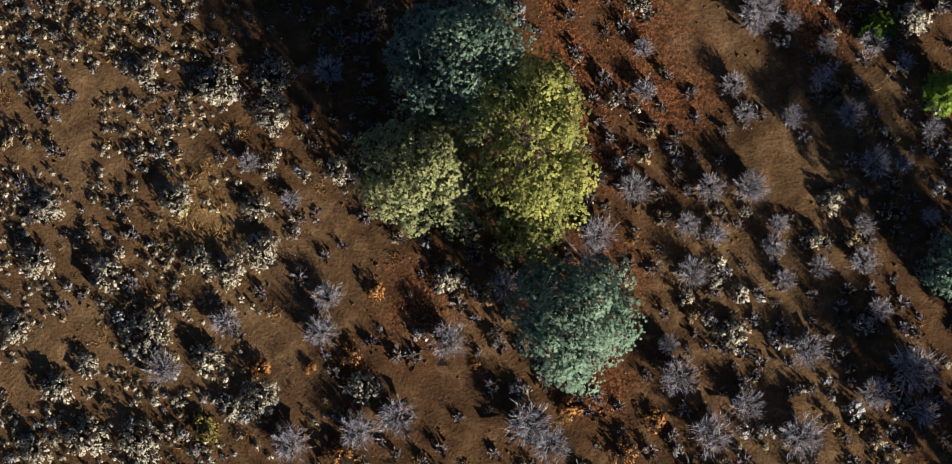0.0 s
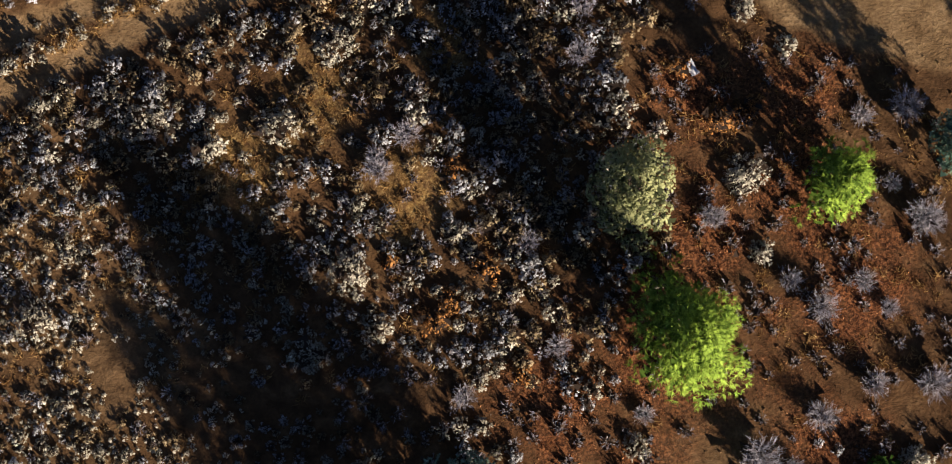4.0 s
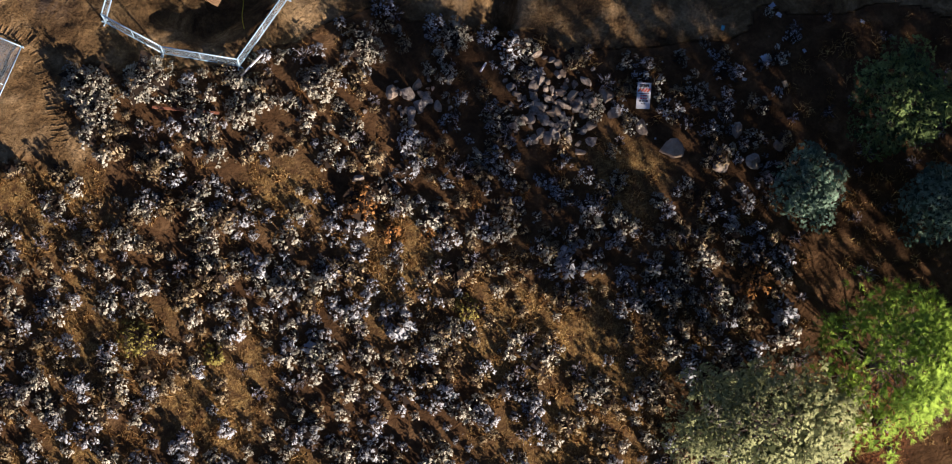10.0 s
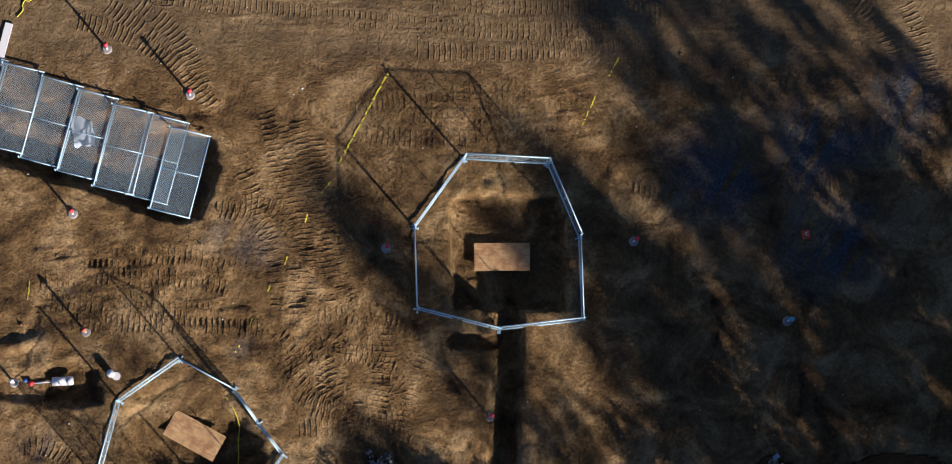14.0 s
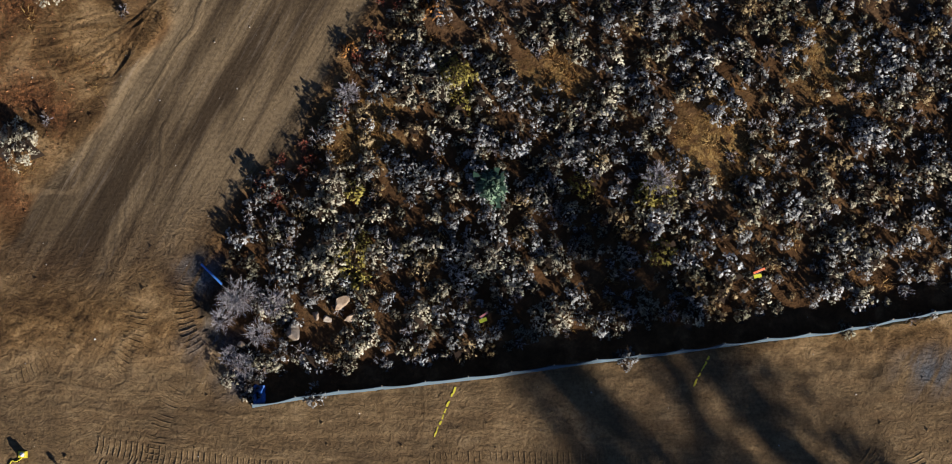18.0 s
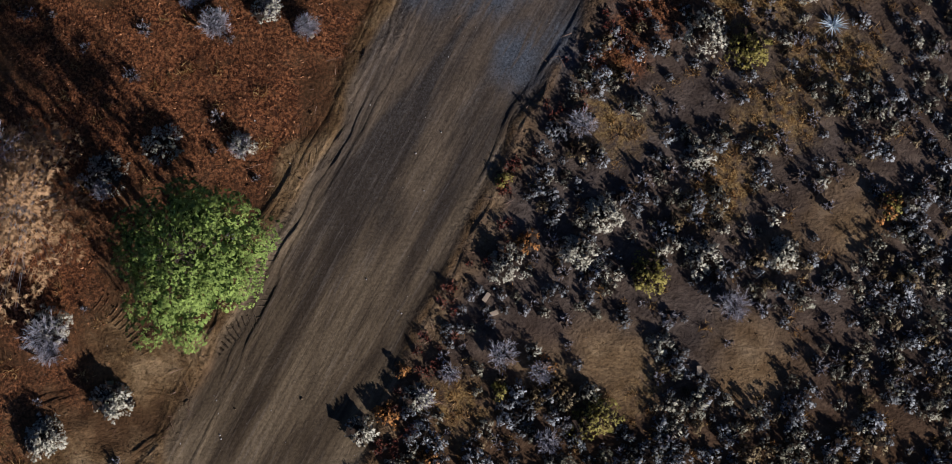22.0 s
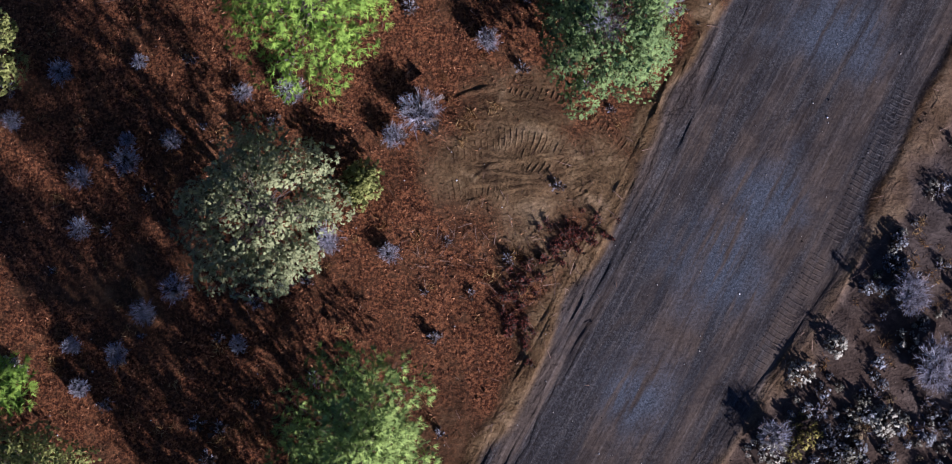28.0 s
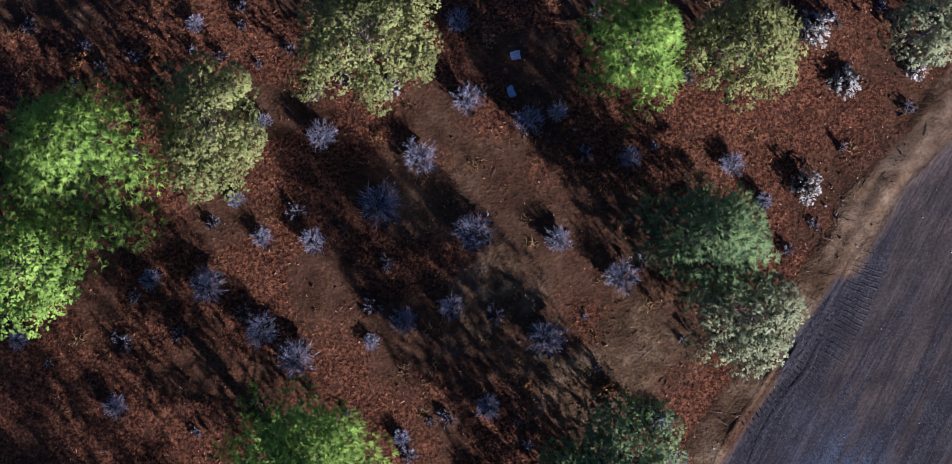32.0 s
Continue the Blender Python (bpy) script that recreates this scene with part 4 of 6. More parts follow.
SAGE_4 = [(16.2, 122.1, 0.79), (-3.5, 122.6, 0.66), (-6.9, 122.7, 0.92), (16.8, 127.7, 1.18), (-2.5, 128.6, 0.79), (0.8, 129.4, 0.42), (21.2, 129.6, 0.79), (21, 129.6, 0.79), (-11, 129.9, 0.53), (18.8, 130.4, 1.05), (20.7, 132.7, 0.74), (19.4, 138.8, 1.05), (24.4, 139.9, 0.74), (24.1, 139.9, 0.66), (20.7, 142, 0.58), (-13, 142.2, 0.66), (22.3, 143.1, 0.53), (-11.4, 165.4, 0.92), (21.3, 169.4, 0.79), (3.1, 173.8, 0.53), (23.1, 174, 0.79), (26.2, 174.7, 0.53), (21.7, 176.5, 0.92)]
PALE_1 = [(2.7, 55.6, 0.84), (19.5, 56.1, 0.58), (10.3, 58.3, 0.92)]
YUCCA_1 = [(22.4, 128.0, 0.74), (15.8, 130.9, 0.62), (15.5, 133.4, 0.58), (4.5, 133.9, 0.47)]
RUST_1 = [(-0.1, 1.4, 0.92), (12.2, 1.6, 0.79), (13.5, 2.9, 0.66), (9.8, 3.4, 0.58), (23.6, 3.9, 0.79), (-3.6, 5.2, 0.58), (-1.4, 5.2, 0.32), (5.7, 5.3, 0.26), (0.4, 5.8, 0.66), (1.5, 8.6, 0.47), (8, 24.4, 0.53), (4.4, 26.8, 0.92), (4.9, 27.6, 0.66), (6.5, 28.9, 0.79), (2.3, 29.4, 0.47), (5.1, 33.4, 0.66), (16.7, 35.5, 1.05), (18.1, 36, 0.79), (14.9, 37.9, 0.68), (18.2, 57.4, 0.92), (2.3, 59.6, 0.53), (3.9, 59.6, 0.37), (6.1, 60.8, 0.32), (1, 60.8, 1.05), (0.9, 107.3, 0.47), (4.5, 109, 0.58), (2.7, 110.9, 0.66), (2.7, 111, 0.58), (3.3, 112.9, 0.39), (9.6, 113, 0.53)]
RUST_2 = [(8.8, 118.4, 0.66), (24.6, 119.9, 0.79), (12.4, 160.7, 0.47), (9, 160.9, 0.26), (-5.8, 170.9, 0.53), (2.6, 171.7, 0.26), (-10.3, 175.1, 0.53), (-7.4, 175.1, 0.53)]
YELLOW_1 = [(-5.8, 2.5, 0.66), (-6, 3, 0.53), (-6.9, 12, 0.47), (-5.2, 54.3, 0.58), (-8.4, 54.9, 1.05), (5.7, 56.2, 0.66), (1.4, 97.2, 0.58), (0.9, 98, 0.92), (14.5, 98.4, 0.74), (1.3, 98.8, 0.66), (13.9, 100.9, 0.74), (1.1, 101.1, 0.58), (14.2, 101.1, 0.92), (11.1, 101.3, 0.66), (5.8, 105, 0.66), (5.6, 106.2, 1.05), (5.4, 106.4, 0.79), (11.3, 110.6, 0.92), (11.8, 110.8, 1.05), (7.5, 111.9, 0.53), (14, 116.9, 0.92), (14, 117.1, 0.92), (24.7, 120, 0.66), (7.8, 121.1, 0.47), (18.7, 126.8, 1.05), (18.5, 127, 1.05), (23.6, 129.6, 0.58), (20.4, 138.7, 0.66), (20.9, 139.4, 0.79)]
VIEW = (-18, -3, 31, 182)
named = np.array([q[:3] for group in (TWIGGY_1, TWIGGY_2, TWIGGY_3, TWIGGY_4, TWIGGY_5, TWIGGY_6, SAGE_1, SAGE_2, SAGE_3, SAGE_4, PALE_1, YUCCA_1, RUST_1, RUST_2, YELLOW_1) for q in group])


def free_of_named(x, y):
    """0 where a shrub that stands by itself already grows."""
    ok = np.ones(np.shape(x))
    for cx, cy, r in named:
        ok *= np.hypot(x - cx, y - cy) > r * 0.9
    return ok


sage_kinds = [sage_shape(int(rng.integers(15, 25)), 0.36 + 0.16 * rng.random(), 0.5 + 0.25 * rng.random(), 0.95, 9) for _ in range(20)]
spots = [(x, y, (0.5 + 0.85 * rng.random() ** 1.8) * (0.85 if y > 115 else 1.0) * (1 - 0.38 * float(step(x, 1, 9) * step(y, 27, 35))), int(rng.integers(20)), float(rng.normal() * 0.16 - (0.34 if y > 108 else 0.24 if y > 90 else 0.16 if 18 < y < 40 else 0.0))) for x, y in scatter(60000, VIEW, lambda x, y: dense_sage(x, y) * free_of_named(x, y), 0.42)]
strew("sagebrush_scrub", sage_kinds, spots, [SAGE, STALK_SHADE, SAGE_BLUE, SAGE_TAN], "dense silvery grey sagebrush scrub on brown soil", "sagebrush")

twig_kinds = [twig_shape(int(rng.integers(14, 22)), 0.5, 0.62) for _ in range(8)]
spots = [(x, y, 0.5 + 0.6 * rng.random(), int(rng.integers(8)), float(rng.normal() * 0.1 - 0.1))
         for x, y in scatter(11000, VIEW, lambda x, y: open_ground(x, y) * free_of_named(x, y) * (0.08 + 0.9 * (x > 11) * (y < 20) + 0.75 * (x > 0) * (y < 47) + 0.25 * (y > 90) * (x > np.interp(y, ROAD_Y, ROAD_R)) + 0.1 * (y < 72)), 0.7)]
strew("twiggy_scrub", twig_kinds, spots, [TWIG, STALK_SHADE], "leafless grey twiggy low shrubs", "shrub")

grass_kinds = [grass_shape(28, 0.24, 0.27) for _ in range(8)]
spots = [(x, y, 0.7 + 0.8 * rng.random(), int(rng.integers(8)), float(rng.normal() * 0.2 - 0.1)) for x, y in scatter(26000, VIEW, lambda x, y: open_ground(x, y) * (0.06 + 0.34 * (y > 24) * (y < 70) * (vnoise(x, y, 2.3, 44) > 0.42) + 0.2 * (y > 95) * (x > np.interp(y, ROAD_Y, ROAD_R)) * (vnoise(x, y, 2.0, 45) > 0.5) + 0.9 * blobs(x, y, STRAW, 0.7)), 0.22)]
strew("dry_grass", grass_kinds, spots, [GRASS], "yellow dry bunch grass between the sagebrush", "grass")
spots = []
for k in range(95):
    v = 100 + 33 * rng.random()
    spots.append((float(np.interp(v, ROAD_Y, ROAD_R)) + 0.3 + 1.5 * rng.random() ** 1.4 + (1.6 * rng.random() if v > 122 else 0), v, 0.35 + 0.5 * rng.random(), int(rng.integers(8)), float(rng.normal() * 0.2)))
HEAP = [(12.0, 148.3), (10.6, 147.6), (9.2, 146.4), (8.3, 144.8), (8.7, 143.0)]
for k in range(80):
    u = rng.random() * 3.999
    i, w = int(u), u - int(u)
    spots.append((HEAP[i][0] * (1 - w) + HEAP[i + 1][0] * w + rng.normal() * 0.45, HEAP[i][1] * (1 - w) + HEAP[i + 1][1] * w + rng.normal() * 0.45, 0.3 + 0.35 * rng.random(), int(rng.integers(8)), float(rng.normal() * 0.2 + 0.25)))
strew("red_brush", twig_kinds, spots, [RED_TWIG, STALK_SHADE], "dark red dried brush along the road edge", "brush")
# the strip of plants between the two ruts, and along their edges
spots = []
for k in range(420):
    u = rng.random() * 30 - 15
    spots.append((u, float(np.interp(u, [p[0] for p in RUT_UP], [p[1] for p in RUT_UP]) + np.interp(u, [p[0] for p in RUT_LOW], [p[1] for p in RUT_LOW])) / 2 + rng.normal() * 0.28, 0.5 + 0.6 * rng.random(), int(rng.integers(8)), 0.1))
strew("verge_grass", grass_kinds, [s for s in spots if s[0] < 8.5], [GRASS], "pale dry grass strip between two wheel ruts", "grass")
strew("verge_sage", sage_kinds, [(x, y, s * 0.55, k, 0.1) for x, y, s, k, _ in spots[::4] if x < 8.5], [SAGE, STALK_SHADE], "small sagebrush between two wheel ruts", "sagebrush")

cushion_kinds = [sage_shape(3, 0.08, 0.10, 1.0, 9) for _ in range(8)]
spots = [(x, y, 0.6 + 0.6 * rng.random(), int(rng.integers(8)), 0.05) for x, y in scatter(8000, (-18, -3, 4, 32), lambda x, y: open_ground(x, y) * step(x, -11, -2) * (vnoise(x, y, 1.6, 43) > 0.36), 0.26)]
strew("cushion_plants", cushion_kinds, spots, [SAGE, STALK_SHADE], "small pale grey cushion plants on bare soil", "seedling")


def parted(shape, leaf, stem):
    """The two meshes of a shrub that stands by itself: foliage, and stems with the shade-coloured core."""
    v, t, slot, *soft = shape
    made = []
    for k, m in ((0, leaf), (1, stem)):
        pick = np.repeat(slot == k, 3)
        made.append(fast_mesh("foliage" if k == 0 else "woody_base", v[pick], tris(pick.sum() // 3), [m], tone=t[pick], normals=soft[0][pick] if soft else None))
    return made


def sizes(make, leaf, stem, count=3):
    """Meshes of a kind of shrub at three true sizes."""
    return {r: [parted(make(r), leaf, stem) for _ in range(count)] for r in (0.45, 0.8, 1.2)}


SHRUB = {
    "w": sizes(lambda r: twig_shape(int(60 + 90 * r), r * 0.85, r * 1.0), TWIG, STALK_SHADE),
    "s": sizes(lambda r: sage_shape(int(22 + 80 * r * r), r * 0.95, r * 0.85, 1.0, 9), SAGE, STALK_SHADE),
    "b": sizes(lambda r: sage_shape(int(10 + 34 * r * r), r * 0.95, r * 0.8, 1.6, 12), SAGE_BLUE, STALK_SHADE, 2),
    "u": sizes(yucca_shape, YUCCA, STALK_SHADE, 2),
    "o": sizes(lambda r: sage_shape(int(14 + 46 * r * r), r * 0.9, r * 0.75, 1.0), SEED, STALK_SHADE, 2),
    "y": sizes(lambda r: sage_shape(int(16 + 60 * r * r), r * 0.9, r * 0.8, 1.0), BRUSH, STALK_SHADE, 2),
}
SHRUB_NAME = {"w": "twiggy_shrub", "s": "sagebrush", "b": "pale_sagebrush", "o": "rust_shrub", "y": "rabbitbrush", "u": "yucca"}
for places, kind, label in (
    (TWIGGY_1, "w", "leafless lavender-grey twiggy shrub on bare soil"),
    (TWIGGY_2, "w", "leafless lavender-grey twiggy shrub on bare soil"),
    (TWIGGY_3, "w", "leafless lavender-grey twiggy shrub on bare soil"),
    (TWIGGY_4, "w", "leafless lavender-grey twiggy shrub on bare soil"),
    (TWIGGY_5, "w", "leafless lavender-grey twiggy shrub on bare soil"),
    (TWIGGY_6, "w", "leafless lavender-grey twiggy shrub on bare soil"),
    (SAGE_1, "s", "silver-grey leafy sagebrush on brown soil"),
    (SAGE_2, "s", "silver-grey leafy sagebrush on brown soil"),
    (SAGE_3, "s", "silver-grey leafy sagebrush on brown soil"),
    (SAGE_4, "s", "silver-grey leafy sagebrush on brown soil"),
    (PALE_1, "b", "pale blue-grey leafy sagebrush on soil"),
    (YUCCA_1, "u", "pale blue-green spiky yucca rosette on bare soil"),
    (RUST_1, "o", "rust-orange dried seed-head shrub"),
    (RUST_2, "o", "rust-orange dried seed-head shrub"),
    (YELLOW_1, "y", "yellow-green leafy rabbitbrush on bare soil"),
):
    for x, y, r in places:
        true = min(SHRUB[kind], key=lambda q: abs(math.log(q / r)))
        meshes = SHRUB[kind][true][int(rng.integers(len(SHRUB[kind][true])))]
        ob = empty(SHRUB_NAME[kind], (x, y, high(x, y) - 0.03), rng.random() * 360)
        ob.scale = (r / true, r / true, r / true * (0.85 + 0.3 * rng.random()))
        tagged(ob, label, "shrub", "shrubs on open ground")
        child("foliage", meshes[0], ob)
        child("woody_base", meshes[1], ob)

# ------------------------------------------------------------ trees
PALE, LIME = "pale grey-green juniper with rounded lumpy crown", "bright lime-green pine with long needle tufts"
BLUE, OLIVE = "blue-green pinyon pine with dense crown", "yellow-olive juniper with ragged open crown"
for x, y, rx, ry, h, kind, shape, label in (
    # the third crown's blue-green stands for the shaded back of this group
    (3.2, 13.1, 2.6, 2.6, 6.5, "grey", "scrub", PALE), (7.6, 14.2, 2.9, 4.4, 8.5, "olive", "scrub", OLIVE), (4.8, 17.9, 3.0, 2.9, 8.0, "blue", "scrub", BLUE),
    (9.6, 7.1, 2.7, 2.8, 7.0, "blue", "scrub", BLUE), (14.9, 25.8, 2.5, 2.7, 6.5, "lime", "pine", LIME), (12.6, 32.1, 1.6, 2.3, 5.5, "grey", "scrub", PALE),
    (21.7, 32.5, 1.5, 1.6, 4.5, "lime", "pine", LIME), (26.4, 17.1, 0.7, 0.7, 2.0, "lime", "pine", LIME), (26.4, 9.3, 1.2, 1.2, 4.0, "blue", "scrub", BLUE),
    (26.8, 34.4, 0.9, 1.3, 4.0, "blue", "scrub", BLUE), (18.1, 51.1, 4.0, 2.8, 9.0, "grey", "scrub", PALE), (23.4, 53.6, 2.7, 3.6, 13.0, "lime", "pine", "tall green pine with dense needle tufts"),
    (20.3, 61.3, 1.2, 1.6, 4.5, "blue", "scrub", BLUE), (24.0, 64.6, 2.1, 2.3, 8.0, "green", "scrub", "dark green pinyon pine in shade"), (25.6, 60.5, 1.4, 1.8, 7.0, "blue", "scrub", BLUE),
    (-5.5, 117.4, 3.1, 3.5, 8.5, "fresh", "scrub", "fresh green pinyon pine beside the road"), (-12.6, 119.7, 2.3, 3.9, 8.0, "rust", "pine", "dead pine with rust-brown needles and bare limbs"),
    (-11.5, 132.4, 2.0, 2.7, 10.0, "lime", "pine", LIME), (-11.6, 137.2, 2.4, 2.5, 8.0, "olive", "scrub", OLIVE), (1.7, 138.7, 3.2, 4.4, 11.0, "pale", "pine", "pale green pine with long needle tufts"),
    (-0.9, 134.5, 3.0, 4.0, 7.5, "fresh", "pine", "dark green pine with dead grey limbs"), (-2.3, 148.5, 3.1, 3.5, 8.5, "grey", "scrub", PALE), (-0.5, 157.2, 3.4, 3.5, 14.0, "lime", "pine", LIME),
    (12.3, 156.4, 3.4, 3.8, 7.0, "green", "scrub", "green pinyon pine at the road edge"), (16.4, 166.8, 2.6, 2.6, 9.5, "green", "pine", "blue-green pine at the road edge"), (18.1, 163.5, 2.0, 2.1, 7.0, "grey", "scrub", PALE),
    (-10.3, 170.0, 3.3, 3.4, 11.0, "lime", "pine", LIME), (-4.5, 171.4, 2.0, 3.1, 8.0, "olive", "scrub", OLIVE), (-12.1, 165.5, 2.5, 2.4, 9.0, "lime", "scrub", OLIVE),
    (2.1, 175.3, 3.4, 2.6, 9.0, "olive", "scrub", OLIVE), (13.3, 174.7, 2.3, 2.2, 11.0, "lime", "pine", LIME), (18.0, 175.1, 2.3, 2.4, 8.0, "olive", "scrub", OLIVE),
    (26.1, 175.9, 1.3, 1.6, 7.0, "grey", "scrub", PALE), (-13.1, 141.5, 1.2, 1.1, 5.0, "lime", "pine", LIME), (-13.6, 155.2, 1.1, 1.5, 8.0, "olive", "scrub", OLIVE),
    # beyond the edge, known by their shadows
    (1.8, 150.1, 0.6, 0.9, 1.3, "olive", "scrub", "small yellow-green pine sapling on needles"), (7.1, 101.2, 0.45, 0.45, 0.8, "blue", "scrub", "small pale green sapling among sagebrush"), (23.6, 20.1, 0.3, 0.3, 0.6, "lime", "scrub", "tiny lime-green pine seedling on soil"),
    (31.9, 51.4, 3.0, 3.0, 13.0, "lime", "pine", LIME), (33.6, 54.4, 3.8, 3.8, 14.0, "lime", "pine", LIME), (38.2, 54.4, 3.8, 3.8, 14.0, "lime", "pine", LIME), (42.6, 53.4, 4.0, 4.0, 14.5, "lime", "pine", LIME), (47.2, 54.2, 4.0, 4.0, 14.0, "lime", "pine", LIME), (33.6, 65.2, 4.4, 4.4, 16.0, "lime", "pine", LIME), (37.6, 68.6, 4.4, 4.4, 16.0, "lime", "pine", LIME), (34.0, 34.0, 1.2, 1.2, 7.0, "lime", "pine", LIME), (31.0, -3.4, 1.7, 1.7, 6.0, "olive", "scrub", OLIVE), (35.0, 1.6, 2.2, 2.2, 9.0, "olive", "scrub", OLIVE), (29.6, 5.0, 1.0, 1.0, 3.4, "blue", "scrub", BLUE),
):
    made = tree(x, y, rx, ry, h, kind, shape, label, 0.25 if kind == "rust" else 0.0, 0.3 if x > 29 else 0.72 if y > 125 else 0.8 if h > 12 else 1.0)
    for tx, ty, ox, oy, oz, r in ((-0.9, 134.5, 0.9, -0.4, 4.6, 1.6), (-0.9, 134.5, 1.7, -1.4, 3.8, 1.2), (9.6, 7.1, 0.6, 2.6, 3.6, 1.3), (-2.3, 148.5, 2.7, -1.0, 3.0, 0.9),
                                  (3.2, 13.1, 1.7, -0.8, 4.2, 1.0), (12.3, 156.4, 2.3, 0.8, 4.6, 1.0), (12.3, 156.4, -0.6, -0.4, 6.6, 1.1), (-12.6, 119.7, -0.6, 1.8, 6.2, 1.6)):
        if (x, y) == (tx, ty):
            v, t, slot = twig_shape(46, r, r * 0.7)
            v, t = v[78:], t[78:]
            child("dead_limb", fast_mesh("dead_limb", v * np.array([1.0, 1.0, 0.8]) + np.array([ox, oy, oz]), tris(len(v) // 3), [TWIG], tone=t), made, "bare grey dead limb")

# ------------------------------------------------------------ the dig: fences, boards, posts
STEEL = plain("galvanised_steel", (0.42, 0.60, 0.70), 0.45, 0.1, vary=0.25, size=0.4)
WIRE = plain("fence_wire", (0.46, 0.60, 0.68), 0.5, 0.3, vary=0.15, size=0.3)
RUBBER = plain("grey_rubber", (0.30, 0.29, 0.28), 0.8, vary=0.4, size=0.15)
WHITE = plain("white_plastic", (0.78, 0.79, 0.80), 0.45, vary=0.15, size=0.2)
ORANGE = plain("orange_plastic", (0.90, 0.16, 0.06), 0.5, vary=0.2, size=0.2)
RED = plain("red_plastic", (0.85, 0.05, 0.06), 0.5, vary=0.2, size=0.2)
CYAN = plain("cyan_plastic", (0.10, 0.48, 0.66), 0.45, vary=0.2, size=0.2)
BLUE_PIPE = plain("blue_plastic", (0.06, 0.20, 0.62), 0.45, vary=0.2, size=0.2)
YELLOW = plain("yellow_paint", (0.68, 0.60, 0.05), 0.8, vary=0.3, size=0.12)
FABRIC = plain("silt_fabric", (0.10, 0.15, 0.19), 0.8, vary=0.4, size=0.35, relief=0.01)
STAKE = plain("stake_wood", (0.48, 0.38, 0.26), 0.85, vary=0.4, size=0.1)
PINK = plain("pink_ribbon", (0.80, 0.30, 0.30), 0.7, vary=0.2, size=0.1)
LEMON = plain("lemon_tag", (0.72, 0.78, 0.06), 0.6, vary=0.15, size=0.1)
DARK = plain("dark_print", (0.05, 0.04, 0.05), 0.7, vary=0.2, size=0.1)
RUSTY = plain("rusty_timber", (0.27, 0.10, 0.05), 0.9, vary=0.5, size=0.2, relief=0.006)
TARP = plain("pale_blue_tarp", (0.55, 0.64, 0.74), 0.6, vary=0.4, size=0.25, relief=0.01)


def ply_material():
    n = Nodes("plywood", 0.7, spec=0.25)
    at = n.where()
    run = n.add("ShaderNodeMapping", Vector=at)
    run.inputs["Scale"].default_value = (0.35, 4.0, 1)
    grain = n.noise(0.25, 6, 0.65, run.outputs[0], 0.6)
    col = n.ramp(grain, (0.3, (0.44, 0.25, 0.11)), (0.55, (0.64, 0.41, 0.20)), (0.75, (0.74, 0.52, 0.29)))
    col = n.mix(n.ramp(n.noise(0.5, 4, at=at), (0.42, 0.0), (0.62, 0.7)), col, (0.30, 0.13, 0.06))
    col = n.mix(n.ramp(n.noise(0.06, 4, at=at), (0.55, 0.0), (0.75, 0.6)), col, (0.55, 0.42, 0.28))
    return n.end(col, n.bump(grain, 0.004, 0.6))


PLY = ply_material()
FENCE_L, FENCE_H = 3.66, 1.83


def chain_link(length, height, pitch=0.10, wire=0.010):
    """Two sets of slanting wires as thin strips, cut to the frame."""
    v = []
    for s in (1, -1):
        for k in range(int(length / pitch), int((length + height) / pitch) + int(length / pitch) + 1):
            c = (k - int(length / pitch)) * pitch - (0 if s > 0 else height)
            a0, a1 = max(0, c - height) if s > 0 else max(0, c), min(length, c) if s > 0 else min(length, c + height)
            if a1 <= a0:
                continue
            z0, z1 = ((c - a0), (c - a1)) if s > 0 else ((a0 - c), (a1 - c))
            y = 0.006 * s
            w = wire * 0.7
            v += [(a0 - w, y, z0), (a0 + w, y, z0), (a1 + w, y, z1), (a1 - w, y, z1)]
    v = np.array(v)
    v[:, 0] -= length / 2
    return fast_mesh("chain_link", v, quads(len(v) // 4), [WIRE])


def fence_panel():
    ob = empty("fence_panel", (0, 0, 0))
    r, half = 0.03, FENCE_L / 2
    for x in (-half, half):
        part("post", rod((x, 0, 0), (x, 0, FENCE_H + 0.06), r, sides=8), STEEL, ob, smooth=True)
        part("foot", box_bm(0.07, 0.36, 0.05, (x, 0, 0.025), 0.012), STEEL, ob)
    for z in (0.1, FENCE_H):
        part("rail", rod((-half, 0, z), (half, 0, z), r, sides=8), STEEL, ob, smooth=True)
    part("brace", rod((0, 0, 0.1), (0, 0, FENCE_H), r * 0.7, sides=6), STEEL, ob, smooth=True)
    net = child("chain_link", chain_link(FENCE_L - 0.05, FENCE_H - 0.12), ob)
    net.location = (0, 0, 0.11)
    return tagged(ob, "galvanised chain-link fence panel standing round an open pit", "fence panel", "standing fence panels")


def place_fence(first, corners):
    for (ax, ay), (bx, by) in zip(corners, corners[1:] + corners[:1]):
        z = min(high(ax, ay), high(bx, by))
        m = pose((ax + bx) / 2, (ay + by) / 2, max(z, -0.05), rng.normal() * 1.5, 0, math.degrees(math.atan2(by - ay, bx - ax)))
        ob = copy_thing(first, m) if place_fence.used else first
        ob.matrix_basis = m @ Matrix.Diagonal((math.hypot(bx - ax, by - ay) / (FENCE_L + 0.04), 1, 1, 1))
        place_fence.used = True


place_fence.used = False
upright = fence_panel()
place_fence(upright, [(5.7, 82.6), (9.35, 82.4), (10.7, 79.15), (10.8, 75.55), (7.2, 75.15), (3.65, 76.05), (3.55, 79.6)])
